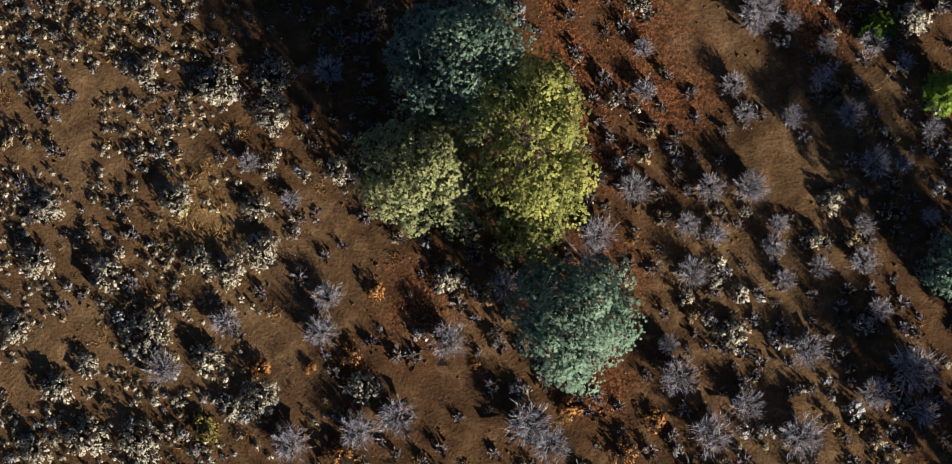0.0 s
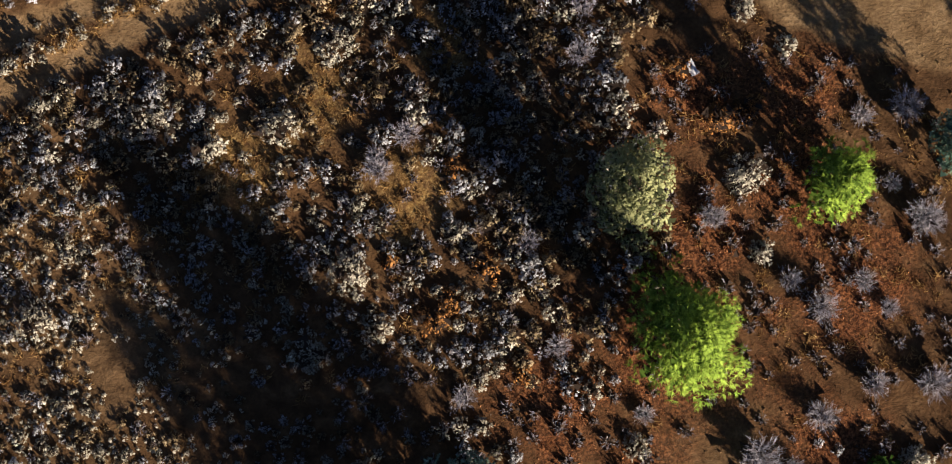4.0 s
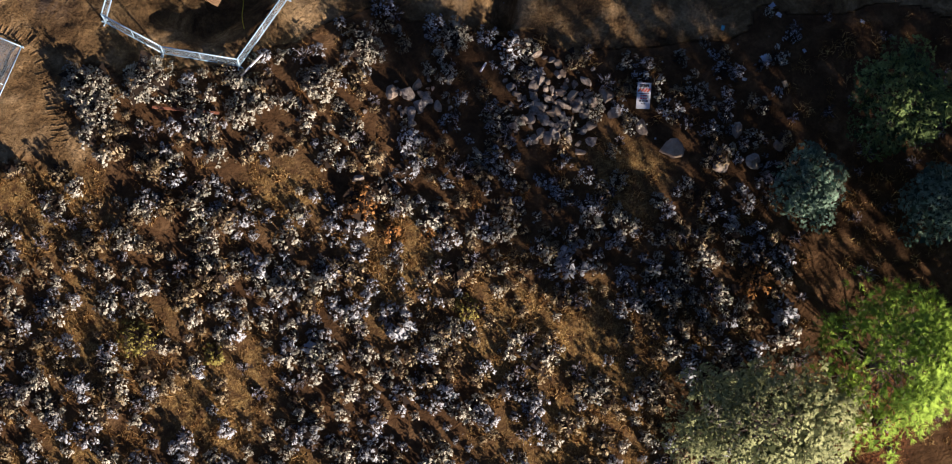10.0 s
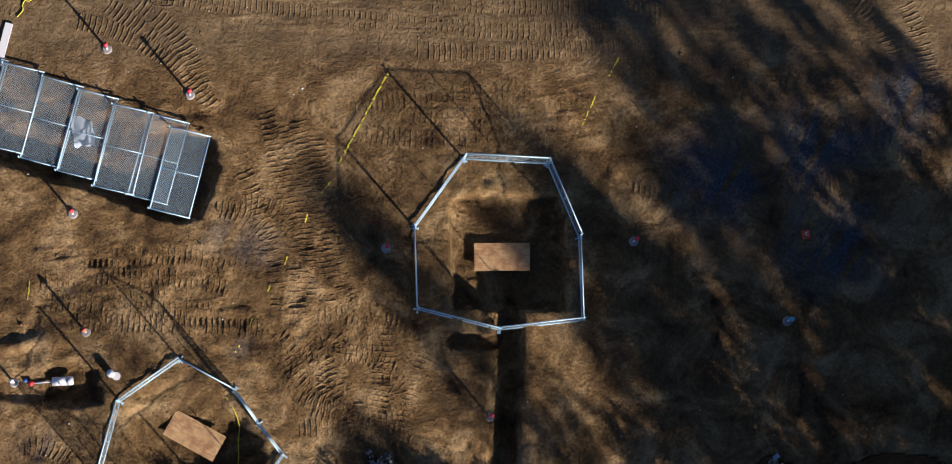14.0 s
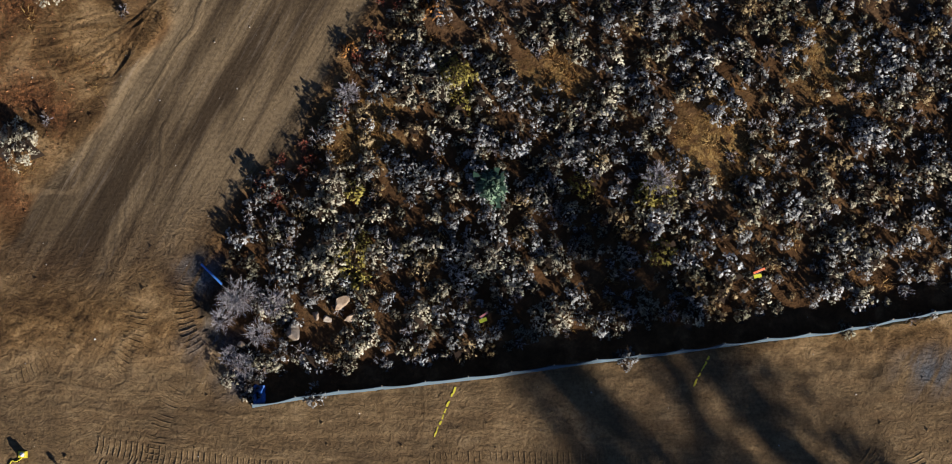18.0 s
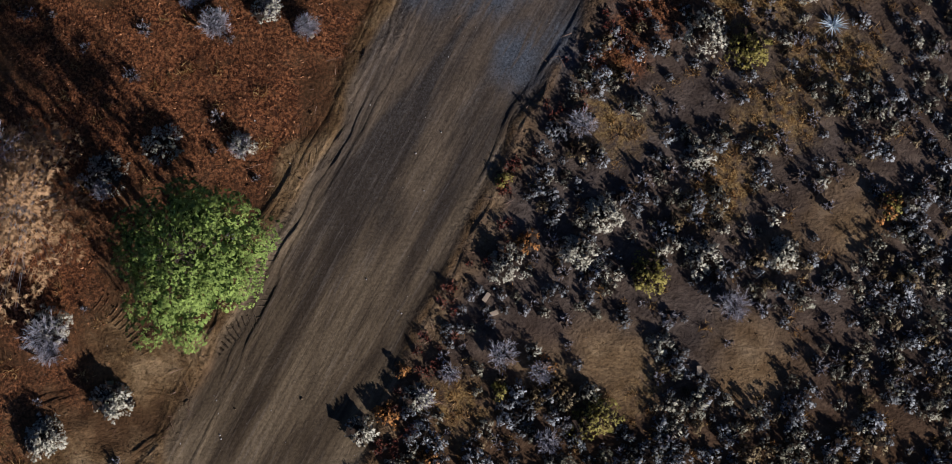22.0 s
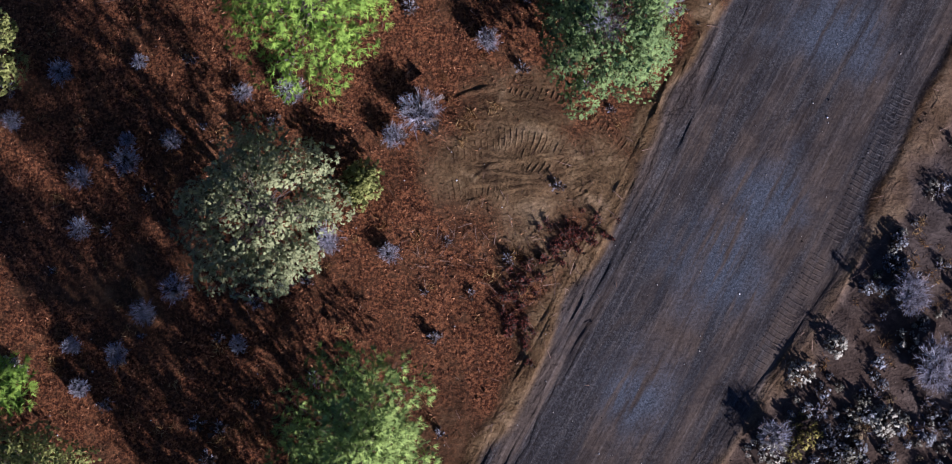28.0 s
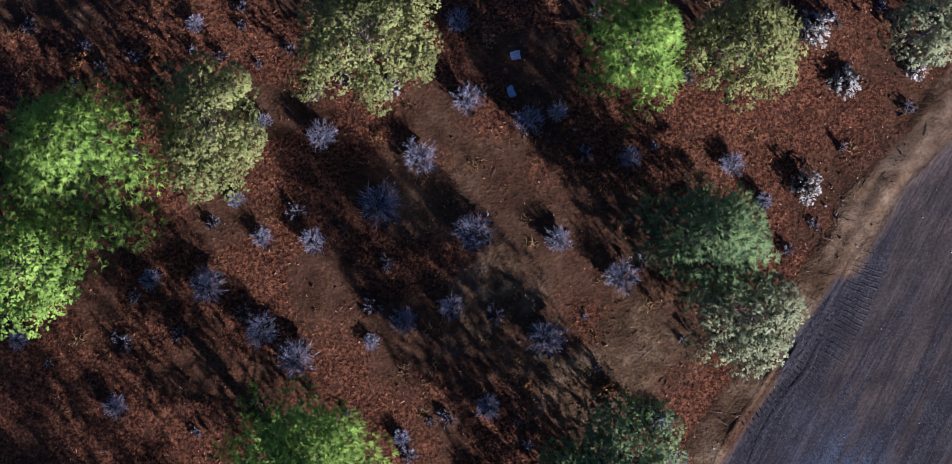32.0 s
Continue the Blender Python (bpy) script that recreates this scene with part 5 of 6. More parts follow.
place_fence(upright, [(-6.55, 73.9), (-4.2, 72.6), (-3.15, 71.15), (-2.1, 69.8), (-4.2, 66.8), (-7.5, 67.35), (-10.0, 68.7), (-9.1, 72.1)])

# panels laid flat over the long pit
for k, (x, y, lift) in enumerate(((-6.65, 82.0, 0.22), (-7.6, 82.6, 0.16), (-9.1, 83.0, 0.22), (-10.65, 83.65, 0.16), (-12.2, 84.2, 0.1), (-13.85, 84.8, 0.16), (-15.4, 85.3, 0.1), (-15.05, 66.25, 0.12))):
    turn = -104.5 if k < 7 else 66
    m = Matrix.Translation((x, y, lift)) @ pose(0, 0, 0, 0, 0, turn + rng.normal() * 0.8) @ pose(0, 0, 0, -90) @ Matrix.Translation((0, 0, -FENCE_H / 2))
    ob = copy_thing(upright, m)
    ob.matrix_basis = m
    tagged(ob, "galvanised chain-link panel laid flat over a covered pit" if k < 7 else "galvanised chain-link panel lying flat on the dirt", group="fence panels laid flat")


def plywood(x, y, turn, tilt=0.0):
    c, s = math.cos(radians(turn)), math.sin(radians(turn))
    top = max(high(x + c * a - s * b, y + s * a + c * b) for a in (-1.1, -0.5, 0, 0.5, 1.1) for b in (-0.5, 0, 0.5))
    ob = part("plywood_sheet", box_bm(2.44, 1.22, 0.025, bevel=0.004), PLY, None)
    ob.matrix_world = pose(x, y, top + 0.015, tilt, 0, turn)
    return tagged(ob, "weathered plywood sheet lying at the bottom of a pit", "plywood", "plywood sheets")


plywood(7.4, 78.4, 0.5)
plywood(-5.95, 70.65, -29)


def delineator(x, y, top, label):
    ob = empty("delineator_post", (x, y, high(x, y)))
    bm = bmesh.new()
    bmesh.ops.create_cone(bm, cap_ends=True, segments=16, radius1=0.22, radius2=0.17, depth=0.07, matrix=Matrix.Translation((0, 0, 0.035)))
    part("base", bm, RUBBER, ob)
    part("tube", rod((0, 0, 0.07), (0.03, 0.02, 1.05), 0.055, sides=12, r2=0.045), WHITE, ob, smooth=True)
    part("band", rod((0.02, 0.01, 0.62), (0.026, 0.017, 0.82), 0.062, sides=12), top, ob, "coloured reflective band", True)
    bm = rod((0.03, 0.02, 1.03), (0.034, 0.022, 1.16), 0.10, sides=12, r2=0.095)
    part("top", bm, top, ob, "coloured moulded top", True)
    return tagged(ob, label, "traffic post", "posts round the dig")


for x, y, m, label in ((-11.2, 80.2, RED, "white delineator post with red top"), (-10.6, 75.1, ORANGE, "white delineator post with orange top"), (2.3, 78.7, RED, "white delineator post with red top"),
                       (13.1, 79.0, RED, "white delineator post with red top"), (6.75, 71.4, RED, "white delineator post with red top beside the trench"), (-9.8, 87.4, RED, "white delineator post with red top"),
                       (-6.2, 85.4, RED, "white delineator post with red top"), (19.8, 75.5, CYAN, "slim marker post with cyan top"), (-13.65, 72.95, WHITE, "white delineator post on grey base")):
    delineator(x, y, m, label)


def traffic_cone(x, y):
    ob = empty("traffic_cone", (x, y, high(x, y)), 5)
    part("base", box_bm(0.38, 0.38, 0.04, (0, 0, 0.02), 0.015), ORANGE, ob)
    part("cone", rod((0, 0, 0.04), (0, 0, 0.7), 0.15, sides=16, r2=0.035), ORANGE, ob, smooth=True)
    part("collar", rod((0, 0, 0.36), (0, 0, 0.52), 0.096, sides=16, r2=0.069), WHITE, ob, "white reflective collar", True)
    return tagged(ob, "orange traffic cone with white collar", "traffic cone")


traffic_cone(20.7, 79.3)


def work_sign():
    ob = empty("barricade_sign", (13.4, 65.5, high(13.4, 65.5) + 0.45), -2)
    ob.rotation_euler = (radians(24), 0, radians(-2))
    part("board", box_bm(0.6, 1.18, 0.035, bevel=0.012), WHITE, ob)
    part("leg_frame", box_bm(0.58, 0.9, 0.03, (0, -0.1, -0.14), 0.01, Euler((radians(-12), 0, 0)).to_matrix()), WHITE, ob)
    part("handle_hole", box_bm(0.4, 0.13, 0.006, (0, 0.46, 0.019)), DARK, ob, "dark hand hole")
    for k in range(4):
        part("stripe", box_bm(0.07, 0.2, 0.005, (-0.2 + 0.135 * k, 0.26, 0.02), turn=Euler((0, 0, radians(-40))).to_matrix()), ORANGE, ob, "orange slanting stripe")
    part("rule", box_bm(0.46, 0.025, 0.005, (0, 0.11, 0.02)), DARK, ob)
    for k, (w, m) in enumerate(((0.30, RED), (0.34, RED), (0.42, DARK), (0.2, DARK))):
        for i in range(3):
            part("bar", box_bm(w / 3 - 0.03, 0.065, 0.005, ((i - 1) * w / 3, 0.01 - 0.12 * k, 0.02)), m, ob)
    return tagged(ob, "white folding barricade sign with orange stripes lying on rocks", "sign")


work_sign()


def pump():
    ob = empty("water_pump", (-11.6, 73.0, high(-11.6, 73.0) + 0.31), 3)
    part("tank", rod((-0.42, 0, 0), (0.22, 0, 0), 0.19, sides=18), WHITE, ob, smooth=True)
    part("motor", rod((0.22, 0, 0.02), (0.48, 0, 0.02), 0.21, sides=18, r2=0.18), WHITE, ob, smooth=True)
    for x in (-0.3, 0.1):
        part("saddle", box_bm(0.06, 0.36, 0.3, (x, 0, -0.16), 0.01), STEEL, ob)
    part("pipe", rod((-1.35, -0.02, -0.05), (-0.42, 0, 0), 0.035, sides=8), TARP, ob, "pale blue pipe", True)
    part("valve", rod((-1.36, -0.02, -0.08), (-1.28, -0.02, 0.1), 0.1, sides=10), RED, ob, "red valve", True)
    part("coupling", rod((-1.62, 0.1, -0.12), (-1.52, 0.12, 0.08), 0.08, sides=10), BLUE_PIPE, ob, "blue coupling", True)
    return tagged(ob, "white water pump with pipe and red valve in a dug hollow", "pump")


pump()
ob = empty("white_bucket", (-9.5, 73.3, high(-9.5, 73.3)))
part("bucket", rod((0, 0, 0), (0, 0, 0.34), 0.15, sides=16, r2=0.17), WHITE, ob, smooth=True)
part("lid", rod((0.22, -0.1, 0.0), (0.22, -0.1, 0.04), 0.18, sides=16), WHITE, ob)
tagged(ob, "white plastic bucket with its lid beside it", "bucket")


def lying_pole(name, a, b, r, m, label, category, za=0.06, zb=0.06):
    ob = part(name, rod((a[0], a[1], high(*a) + za), (b[0], b[1], high(*b) + zb), r, sides=10), m, None, smooth=True)
    return tagged(ob, label, category)


lying_pole("white_pipe", (-4.2, 66.3), (-3.2, 67.3), 0.05, WHITE, "white plastic pipe leaning on a fence foot", "pipe", 0.1, 0.3)
lying_pole("white_pipe", (6.3, 66.6), (7.0, 67.8), 0.05, WHITE, "white plastic pipe lying at the trench mouth", "pipe", 0.12, 0.5)
lying_pole("blue_pipe", (-5.4, 97.9), (-4.5, 97.0), 0.05, BLUE_PIPE, "blue plastic pipe leaning into the brush", "pipe", 0.1, 0.55)
ob = part("timber_beam", box_bm(2.9, 0.11, 0.1, bevel=0.01), RUSTY, None)
ob.matrix_world = pose(-6.5, 64.85, high(-6.5, 64.85) + 0.2, 0, 0, -5)
tagged(ob, "rust-brown timber lying in sagebrush", "timber")
ob = part("white_plank", box_bm(1.9, 0.34, 0.05, bevel=0.01), WHITE, None)
ob.matrix_world = pose(-14.25, 87.6, high(-14.2, 87.6) + 0.05, 0, 0, 76)
tagged(ob, "pale plank lying on the dirt", "plank")
ob = empty("work_light", (-12.9, 89.8, high(-12.9, 89.8)))
part("body", box_bm(0.3, 0.22, 0.24, (0, 0, 0.14), 0.04), YELLOW, ob)
part("lens", rod((0, 0, 0.26), (0, 0, 0.3), 0.1, sides=14), WHITE, ob, smooth=True)
part("stand", box_bm(0.4, 0.3, 0.03, (0, 0, 0.015), 0.008), YELLOW, ob)
tagged(ob, "yellow portable work light with trailing cord", "lamp")


def cord(name, pts, r, m, label, category):
    curve = bpy.data.curves.new(name, "CURVE")
    curve.dimensions, curve.bevel_depth, curve.bevel_resolution = "3D", r, 2
    sp = curve.splines.new("NURBS")
    sp.points.add(len(pts) - 1)
    for p, (x, y) in zip(sp.points, pts):
        p.co = (x, y, high(x, y) + r + 0.01, 1)
    sp.use_endpoint_u, sp.order_u = True, 3
    curve.materials.append(m)
    tmp = new(name, curve)
    me = bpy.data.meshes.new_from_object(tmp.evaluated_get(bpy.context.evaluated_depsgraph_get()))
    bpy.data.objects.remove(tmp)
    return tagged(new(name, me), label, category)


cord("extension_cable", [(-12.95, 89.65), (-13.2, 89.45), (-13.35, 89.6), (-13.5, 89.3), (-13.4, 89.1), (-13.7, 88.8)], 0.025, YELLOW, "yellow extension cable curled on the dirt", "cable")
cord("yellow_rope", [(-4.6, 72.3), (-4.3, 71.9), (-4.0, 71.1), (-4.1, 70.4), (-4.05, 69.7), (-4.15, 69.1), (-4.0, 68.5)], 0.02, YELLOW, "thin yellow rope hanging into a pit", "rope")


def paint_line(a, b, w):
    """A sprayed line that follows the ground."""
    n = max(4, int(math.hypot(b[0] - a[0], b[1] - a[1]) / 0.09))
    d = Vector((b[0] - a[0], b[1] - a[1])).normalized()
    v, f = [], []
    for k in range(n + 1):
        u = k / n
        half = w * (0.16 + 0.3 * rng.random())
        off = rng.normal() * 0.012
        for s in (-1, 1):
            x, y = a[0] + (b[0] - a[0]) * u - d.y * (s * half + off), a[1] + (b[1] - a[1]) * u + d.x * (s * half + off)
            v.append((x, y, high(x, y) + 0.022))
    for k in range(n):
        if rng.random() > 0.14:
            f.append((2 * k, 2 * k + 1, 2 * k + 3, 2 * k + 2))
    return tagged(new("paint_mark", fast_mesh("paint_mark", v, f, [YELLOW])), "sprayed yellow survey line on the dirt", "paint mark", "survey lines")


for a, b, w in (((2.4, 86.4), (0.2, 82.3), 0.12), ((-0.1, 81.6), (-0.5, 81.1), 0.1), ((-1.1, 80.2), (-1.2, 79.8), 0.08), ((-1.9, 78.5), (-2.1, 78.0), 0.1), ((-2.7, 77.1), (-2.85, 76.75), 0.09),
                ((-3.45, 75.7), (-3.6, 75.3), 0.09), ((-4.0, 74.5), (-4.2, 74.2), 0.09), ((-13.0, 77.3), (-13.1, 76.5), 0.06), ((5.5, 92.6), (4.5, 90.3), 0.11), ((16.5, 93.9), (15.8, 92.6), 0.1),
                ((12.6, 87.2), (12.1, 86.3), 0.09), ((11.5, 85.4), (10.9, 84.1), 0.09)):
    paint_line(a, b, w)


def silt_fence():
    ob = empty("silt_fence", (0, 0, 0))
    dist = np.concatenate([[0], np.cumsum([math.dist(p, q) for p, q in zip(SILT[:-1], SILT[1:])])])
    sx, sy = [p[0] for p in SILT], [p[1] for p in SILT]
    gap = 1.86
    for k in range(int(dist[-1] / gap)):
        v, f = [], []
        n, sag = 8, rng.random() * 0.08
        for i in range(n + 1):
            u = k * gap - 0.01 + (gap + 0.02) * i / n
            x, y = float(np.interp(u, dist, sx)), float(np.interp(u, dist, sy))
            z = high(x, y)
            belly = math.sin(math.pi * i / n)
            for j, (h, out) in enumerate(((0, -0.06), (0.12, -0.01), (0.35, 0.03), (0.62, 0.06), (0.6, 0.09))):
                v.append((x, y + out - belly * (0.04 + sag) * h * 1.4, z + h - belly * sag * h))
        for i in range(n):
            for j in range(4):
                f.append((i * 5 + j, (i + 1) * 5 + j, (i + 1) * 5 + j + 1, i * 5 + j + 1))
        child("fabric", fast_mesh("fabric", v, f, [FABRIC]), ob)
        x, y = float(np.interp(k * gap, dist, sx)), float(np.interp(k * gap, dist, sy))
        part("stake", box_bm(0.04, 0.04, 0.85, (x, y + 0.09, high(x, y) + 0.38)), STAKE, ob)
    return tagged(ob, "pale blue-grey silt fence with wooden stakes along the dirt road", "silt fence")


silt_fence()


def sheet(name, x, y, w, h, m, label, category, rough=0.09, seed=0):
    """A crumpled scrap of cloth or plastic."""
    r = np.random.default_rng(seed)
    n = 7
    v = [((i / (n - 1) - 0.5) * w * (1 + 0.3 * r.normal() * 0.3), (j / (n - 1) - 0.5) * h * (1 + 0.3 * r.normal() * 0.3), abs(r.normal()) * rough + 0.03) for j in range(n) for i in range(n)]
    f = [(j * n + i, j * n + i + 1, j * n + n + i + 1, j * n + n + i) for j in range(n - 1) for i in range(n - 1)]
    ob = new(name, fast_mesh(name, v, f, [m]))
    ob.matrix_world = pose(x, y, high(x, y) + 0.02, 0, 0, r.random() * 360)
    return tagged(ob, label, category)


sheet("tarpaulin", -10.9, 84.0, 0.9, 1.5, TARP, "pale blue-white tarpaulin at the bottom of the covered pit", "tarpaulin", 0.12, 1)
sheet("blue_cloth", -2.9, 92.3, 0.8, 0.5, BLUE_PIPE, "dark blue cloth bunched at the silt fence end", "cloth", 0.2, 2)
sheet("plastic_bag", 22.75, 46.15, 0.3, 0.75, WHITE, "white plastic bag caught among shrubs", "litter", 0.12, 3)
sheet("blue_rag", 22.8, 47.1, 0.35, 0.3, BLUE_PIPE, "bright blue rag on bare soil", "litter", 0.1, 4)
sheet("plastic_bag", 15.6, 37.75, 0.7, 0.35, WHITE, "crumpled white plastic in rust-coloured shrubs", "litter", 0.2, 5)
sheet("grey_sheet", -1.0, 54.5, 0.8, 0.5, TARP, "torn grey-blue sheet lying in the sagebrush", "litter", 0.15, 6)
for k, (x, y, w, m) in enumerate(((17.0, 68.6, 0.22, CYAN), (19.2, 69.6, 0.3, TARP), (19.5, 69.2, 0.25, WHITE), (18.9, 67.2, 0.5, TARP), (23.2, 68.9, 0.2, WHITE), (19.7, 66.1, 0.3, STAKE), (17.9, 66.3, 0.2, WHITE), (20.6, 67.6, 0.18, TARP))):
    sheet("scrap", x, y, w, w * 0.7, m, "small pale scrap of plastic on shaded dirt", "litter", 0.05, 20 + k)
sheet("paper_scraps", 8.6, 175.2, 0.45, 0.4, WHITE, "white paper scraps on the needles", "litter", 0.06, 7)
sheet("paper_scraps", 8.4, 173.6, 0.5, 0.3, TARP, "pale blue paper scraps on the needles", "litter", 0.06, 8)
for k, (x, y) in enumerate(((7.3, 115.3), (7.0, 116.0), (16.2, 112.8), (-0.6, 127.5))):
    ob = part("wood_block", box_bm(0.42, 0.2, 0.09, bevel=0.012), STAKE, None)
    ob.matrix_world = pose(x, y, high(x, y) + 0.05, 0, 0, 20 + 35 * k)
    tagged(ob, "pale offcut of wood lying on soil", "wood block")


def survey_stake(x, y, lean, ribbon, bar):
    ob = empty("survey_stake", (x, y, high(x, y)), lean)
    part("lath", box_bm(0.05, 0.018, 1.0, (0, 0, 0.45), 0.003), WHITE if not bar else STAKE, ob)
    part("ribbon", box_bm(0.55 if bar else 0.4, 0.09, 0.02, (0.12, 0.1, 0.9), 0.008, Euler((0.3, 0.1, 0.2)).to_matrix()), ribbon, ob, "fluttering coloured ribbon")
    part("tag", box_bm(0.34, 0.16, 0.012, (0.02, -0.1, 0.82), 0.004), LEMON, ob, "lemon-yellow tag")
    return tagged(ob, "wooden survey stake with bright ribbon and yellow tag", "survey stake", "survey stakes")


survey_stake(6.6, 95.5, 20, PINK, False)
survey_stake(18.5, 97.4, 12, ORANGE, True)


# ------------------------------------------------------------ stones, clods, sticks and tread marks
def rock_material():
    n = Nodes("field_stone", 0.85, spec=0.25)
    at = n.where()
    k = n.noise(0.35, 6, at=at)
    col = n.ramp(k, (0.3, (0.13, 0.11, 0.09)), (0.5, (0.29, 0.255, 0.215)), (0.7, (0.46, 0.42, 0.36)))
    pick = n.add("ShaderNodeObjectInfo").outputs["Random"]
    col = n.mix(n.math("MULTIPLY", pick, 0.6), col, (0.33, 0.215, 0.12))
    return n.end(col, n.bump(n.noise(0.08, 5, at=at), 0.03, 0.8))


STONE = rock_material()


def rock_mesh(seed):
    r = np.random.default_rng(seed)
    bm = bmesh.new()
    bmesh.ops.create_icosphere(bm, subdivisions=2, radius=0.5)
    cuts = [(Vector(r.normal(size=3)).normalized(), 0.15 + 0.2 * r.random()) for _ in range(9)]
    for v in bm.verts:
        for nrm, d in cuts:
            over = v.co.dot(nrm) - d
            if over > 0:
                v.co -= nrm * over
        v.co *= 1.25 * (1 + 0.03 * r.normal())
    me = bpy.data.meshes.new("rock")
    bm.to_mesh(me), bm.free()
    me.materials.append(STONE)
    return me


ROCKS = [rock_mesh(k) for k in range(10)]


def rock(x, y, size, label="angular tan field stone in a rock pile"):
    ob = new("rock", ROCKS[int(rng.integers(10))])
    k = size * (0.85 + 0.3 * rng.random(3))
    ob.matrix_world = pose(x, y, high(x, y) + size * 0.18, *(rng.random(3) * 360)) @ Matrix.Diagonal((k[0], k[1], k[2] * 0.8, 1))
    return tagged(ob, label, "rock", "rocks")


for x, y, s in ((-1.4, 95.1, 1.0), (0.6, 96.2, 0.75), (0.95, 95.6, 0.5), (0.1, 95.5, 0.5), (-3.6, 94.4, 0.5), (-4.0, 93.6, 0.6), (-3.4, 93.9, 0.45), (-0.5, 95.7, 0.4)):
    rock(x, y, s, "large pale boulder among sagebrush by the silt fence")
for x, y, s in ((14.6, 63.1, 1.1), (16.7, 62.4, 0.9), (18.3, 62.8, 0.8), (12.1, 64.8, 0.7), (11.8, 65.6, 0.8), (2.5, 65.6, 0.7), (3.1, 65.6, 0.7), (3.6, 65.1, 0.6), (3.9, 65.3, 0.5), (19.5, 63.4, 0.7), (17.6, 64.0, 0.6), (13.4, 64.2, 0.7), (0.9, 61.9, 0.5), (-12.1, 111.0, 0.35), (20.9, 42.4, 0.25), (7.4, 67.0, 0.3)):
    rock(x, y, s, "angular grey-tan boulder at the edge of the dig")
for k in range(120):
    rock(9.7 + rng.normal() * 1.2, 65.2 + rng.normal() * 0.9, 0.26 + 0.4 * rng.random() ** 1.5)
for k in range(36):
    rock(3.2 + rng.normal() * 0.8, 65.4 + rng.normal() * 0.8, 0.2 + 0.32 * rng.random() ** 1.5)
for k in range(22):
    u = rng.random()
    rock(21.6 + 4.2 * u + rng.normal() * 0.5, 167.0 + 4.5 * u + rng.normal() * 0.6, 0.06 + 0.12 * rng.random() ** 2, "clod of pale broken earth on the road edge")


def pebbles(name, n, box, keep, small, big, m, label):
    pts = [p for p in scatter(n, box, keep, 0.05)]
    x, y = np.array([p[0] for p in pts]), np.array([p[1] for p in pts])
    z = land(x, y)
    base = np.array([(1, 0, 0), (0, 1, 0), (-1, 0, 0), (0, -1, 0), (0.1, 0.1, 0.75), (0, 0, -0.6)])
    tri = np.array([(0, 1, 4), (1, 2, 4), (2, 3, 4), (3, 0, 4), (1, 0, 5), (2, 1, 5), (3, 2, 5), (0, 3, 5)])
    s = small + (big - small) * rng.random(len(x)) ** 3
    v = base[None] * s[:, None, None] * (0.7 + 0.6 * rng.random((len(x), 6, 3)))
    a = rng.random(len(x)) * 6.283
    c, q = np.cos(a)[:, None], np.sin(a)[:, None]
    v = np.stack([v[..., 0] * c - v[..., 1] * q + x[:, None], v[..., 0] * q + v[..., 1] * c + y[:, None], v[..., 2] + z[:, None] + s[:, None] * 0.25], -1)
    f = (np.arange(len(x))[:, None, None] * 6 + tri[None]).reshape(-1, 3)
    me = fast_mesh(name, v.reshape(-1, 3), f, [m])
    if m is SOIL:
        soil_zones(me, v[..., 0].ravel(), v[..., 1].ravel())
    return tagged(new(name, me), label, "stones", kind="stuff")


PEBBLE = plain("pebble", (0.42, 0.38, 0.33), 0.85, vary=0.6, size=0.5)
pebbles("soil_clods", 20000, VIEW, lambda x, y: (0.25 + 0.75 * vnoise(x, y, 2.0, 61)) * np.where(y < 26, 1.0, 0.6) * (1 - 0.97 * road_mask(x, y)) * (1 - 0.6 * site_mask(x, y)), 0.025, 0.09, SOIL, "small crumbs and clods of brown soil")
pebbles("pebbles", 5000, VIEW, lambda x, y: 0.25 + 0.5 * road_mask(x, y), 0.012, 0.05, PEBBLE, "small pale pebbles scattered on the ground")
CHIP = plain("pale_chip", (0.80, 0.78, 0.74), 0.8, vary=0.2, size=0.5)
pebbles("pale_chips", 260, VIEW, lambda x, y: 0.6 + 0 * x, 0.03, 0.06, CHIP, "scattered white stone chips")


def sticks(n, where, label):
    pts = [where() for _ in range(n)]
    x, y = np.array([p[0] for p in pts]), np.array([p[1] for p in pts])
    base = np.stack([x, y, land(x, y) + 0.04], 1)
    a = rng.random(n) * 6.283
    way = np.stack([np.cos(a), np.sin(a), rng.random(n) * 0.25], 1)
    v = leaves(base, way, 0.25 + 0.7 * rng.random(n) ** 2, 0.03)
    return tagged(new("sticks", fast_mesh("sticks", v, tris(n), [STICK], tone=np.repeat(rng.random(n), 3))), label, "sticks", kind="stuff")


def fallen_needles(n):
    """Loose needle sprays lying on the litter."""
    pts = np.array(scatter(n, VIEW, lambda x, y: litter_mask(x, y) * open_ground(x, y) * 0.9, 0.07))
    m = len(pts)
    base = np.stack([pts[:, 0], pts[:, 1], land(pts[:, 0], pts[:, 1]) + 0.015], 1)
    a = rng.random(m) * 6.283
    v = leaves(base, np.stack([np.cos(a), np.sin(a), 0.1 + 0.5 * rng.random(m)], 1), 0.07 + 0.1 * rng.random(m), 0.03 + 0.04 * rng.random(m))
    return tagged(new("fallen_needles", fast_mesh("fallen_needles", v, tris(m), [FALLEN], tone=np.repeat(rng.random(m) ** 1.6, 3))), "rust-brown fallen needle sprays on the soil", "needles", kind="stuff")


FALLEN = leaf_material("fallen_needle", (0.09, 0.03, 0.014), (0.78, 0.38, 0.17), 0.1)
fallen_needles(110000)


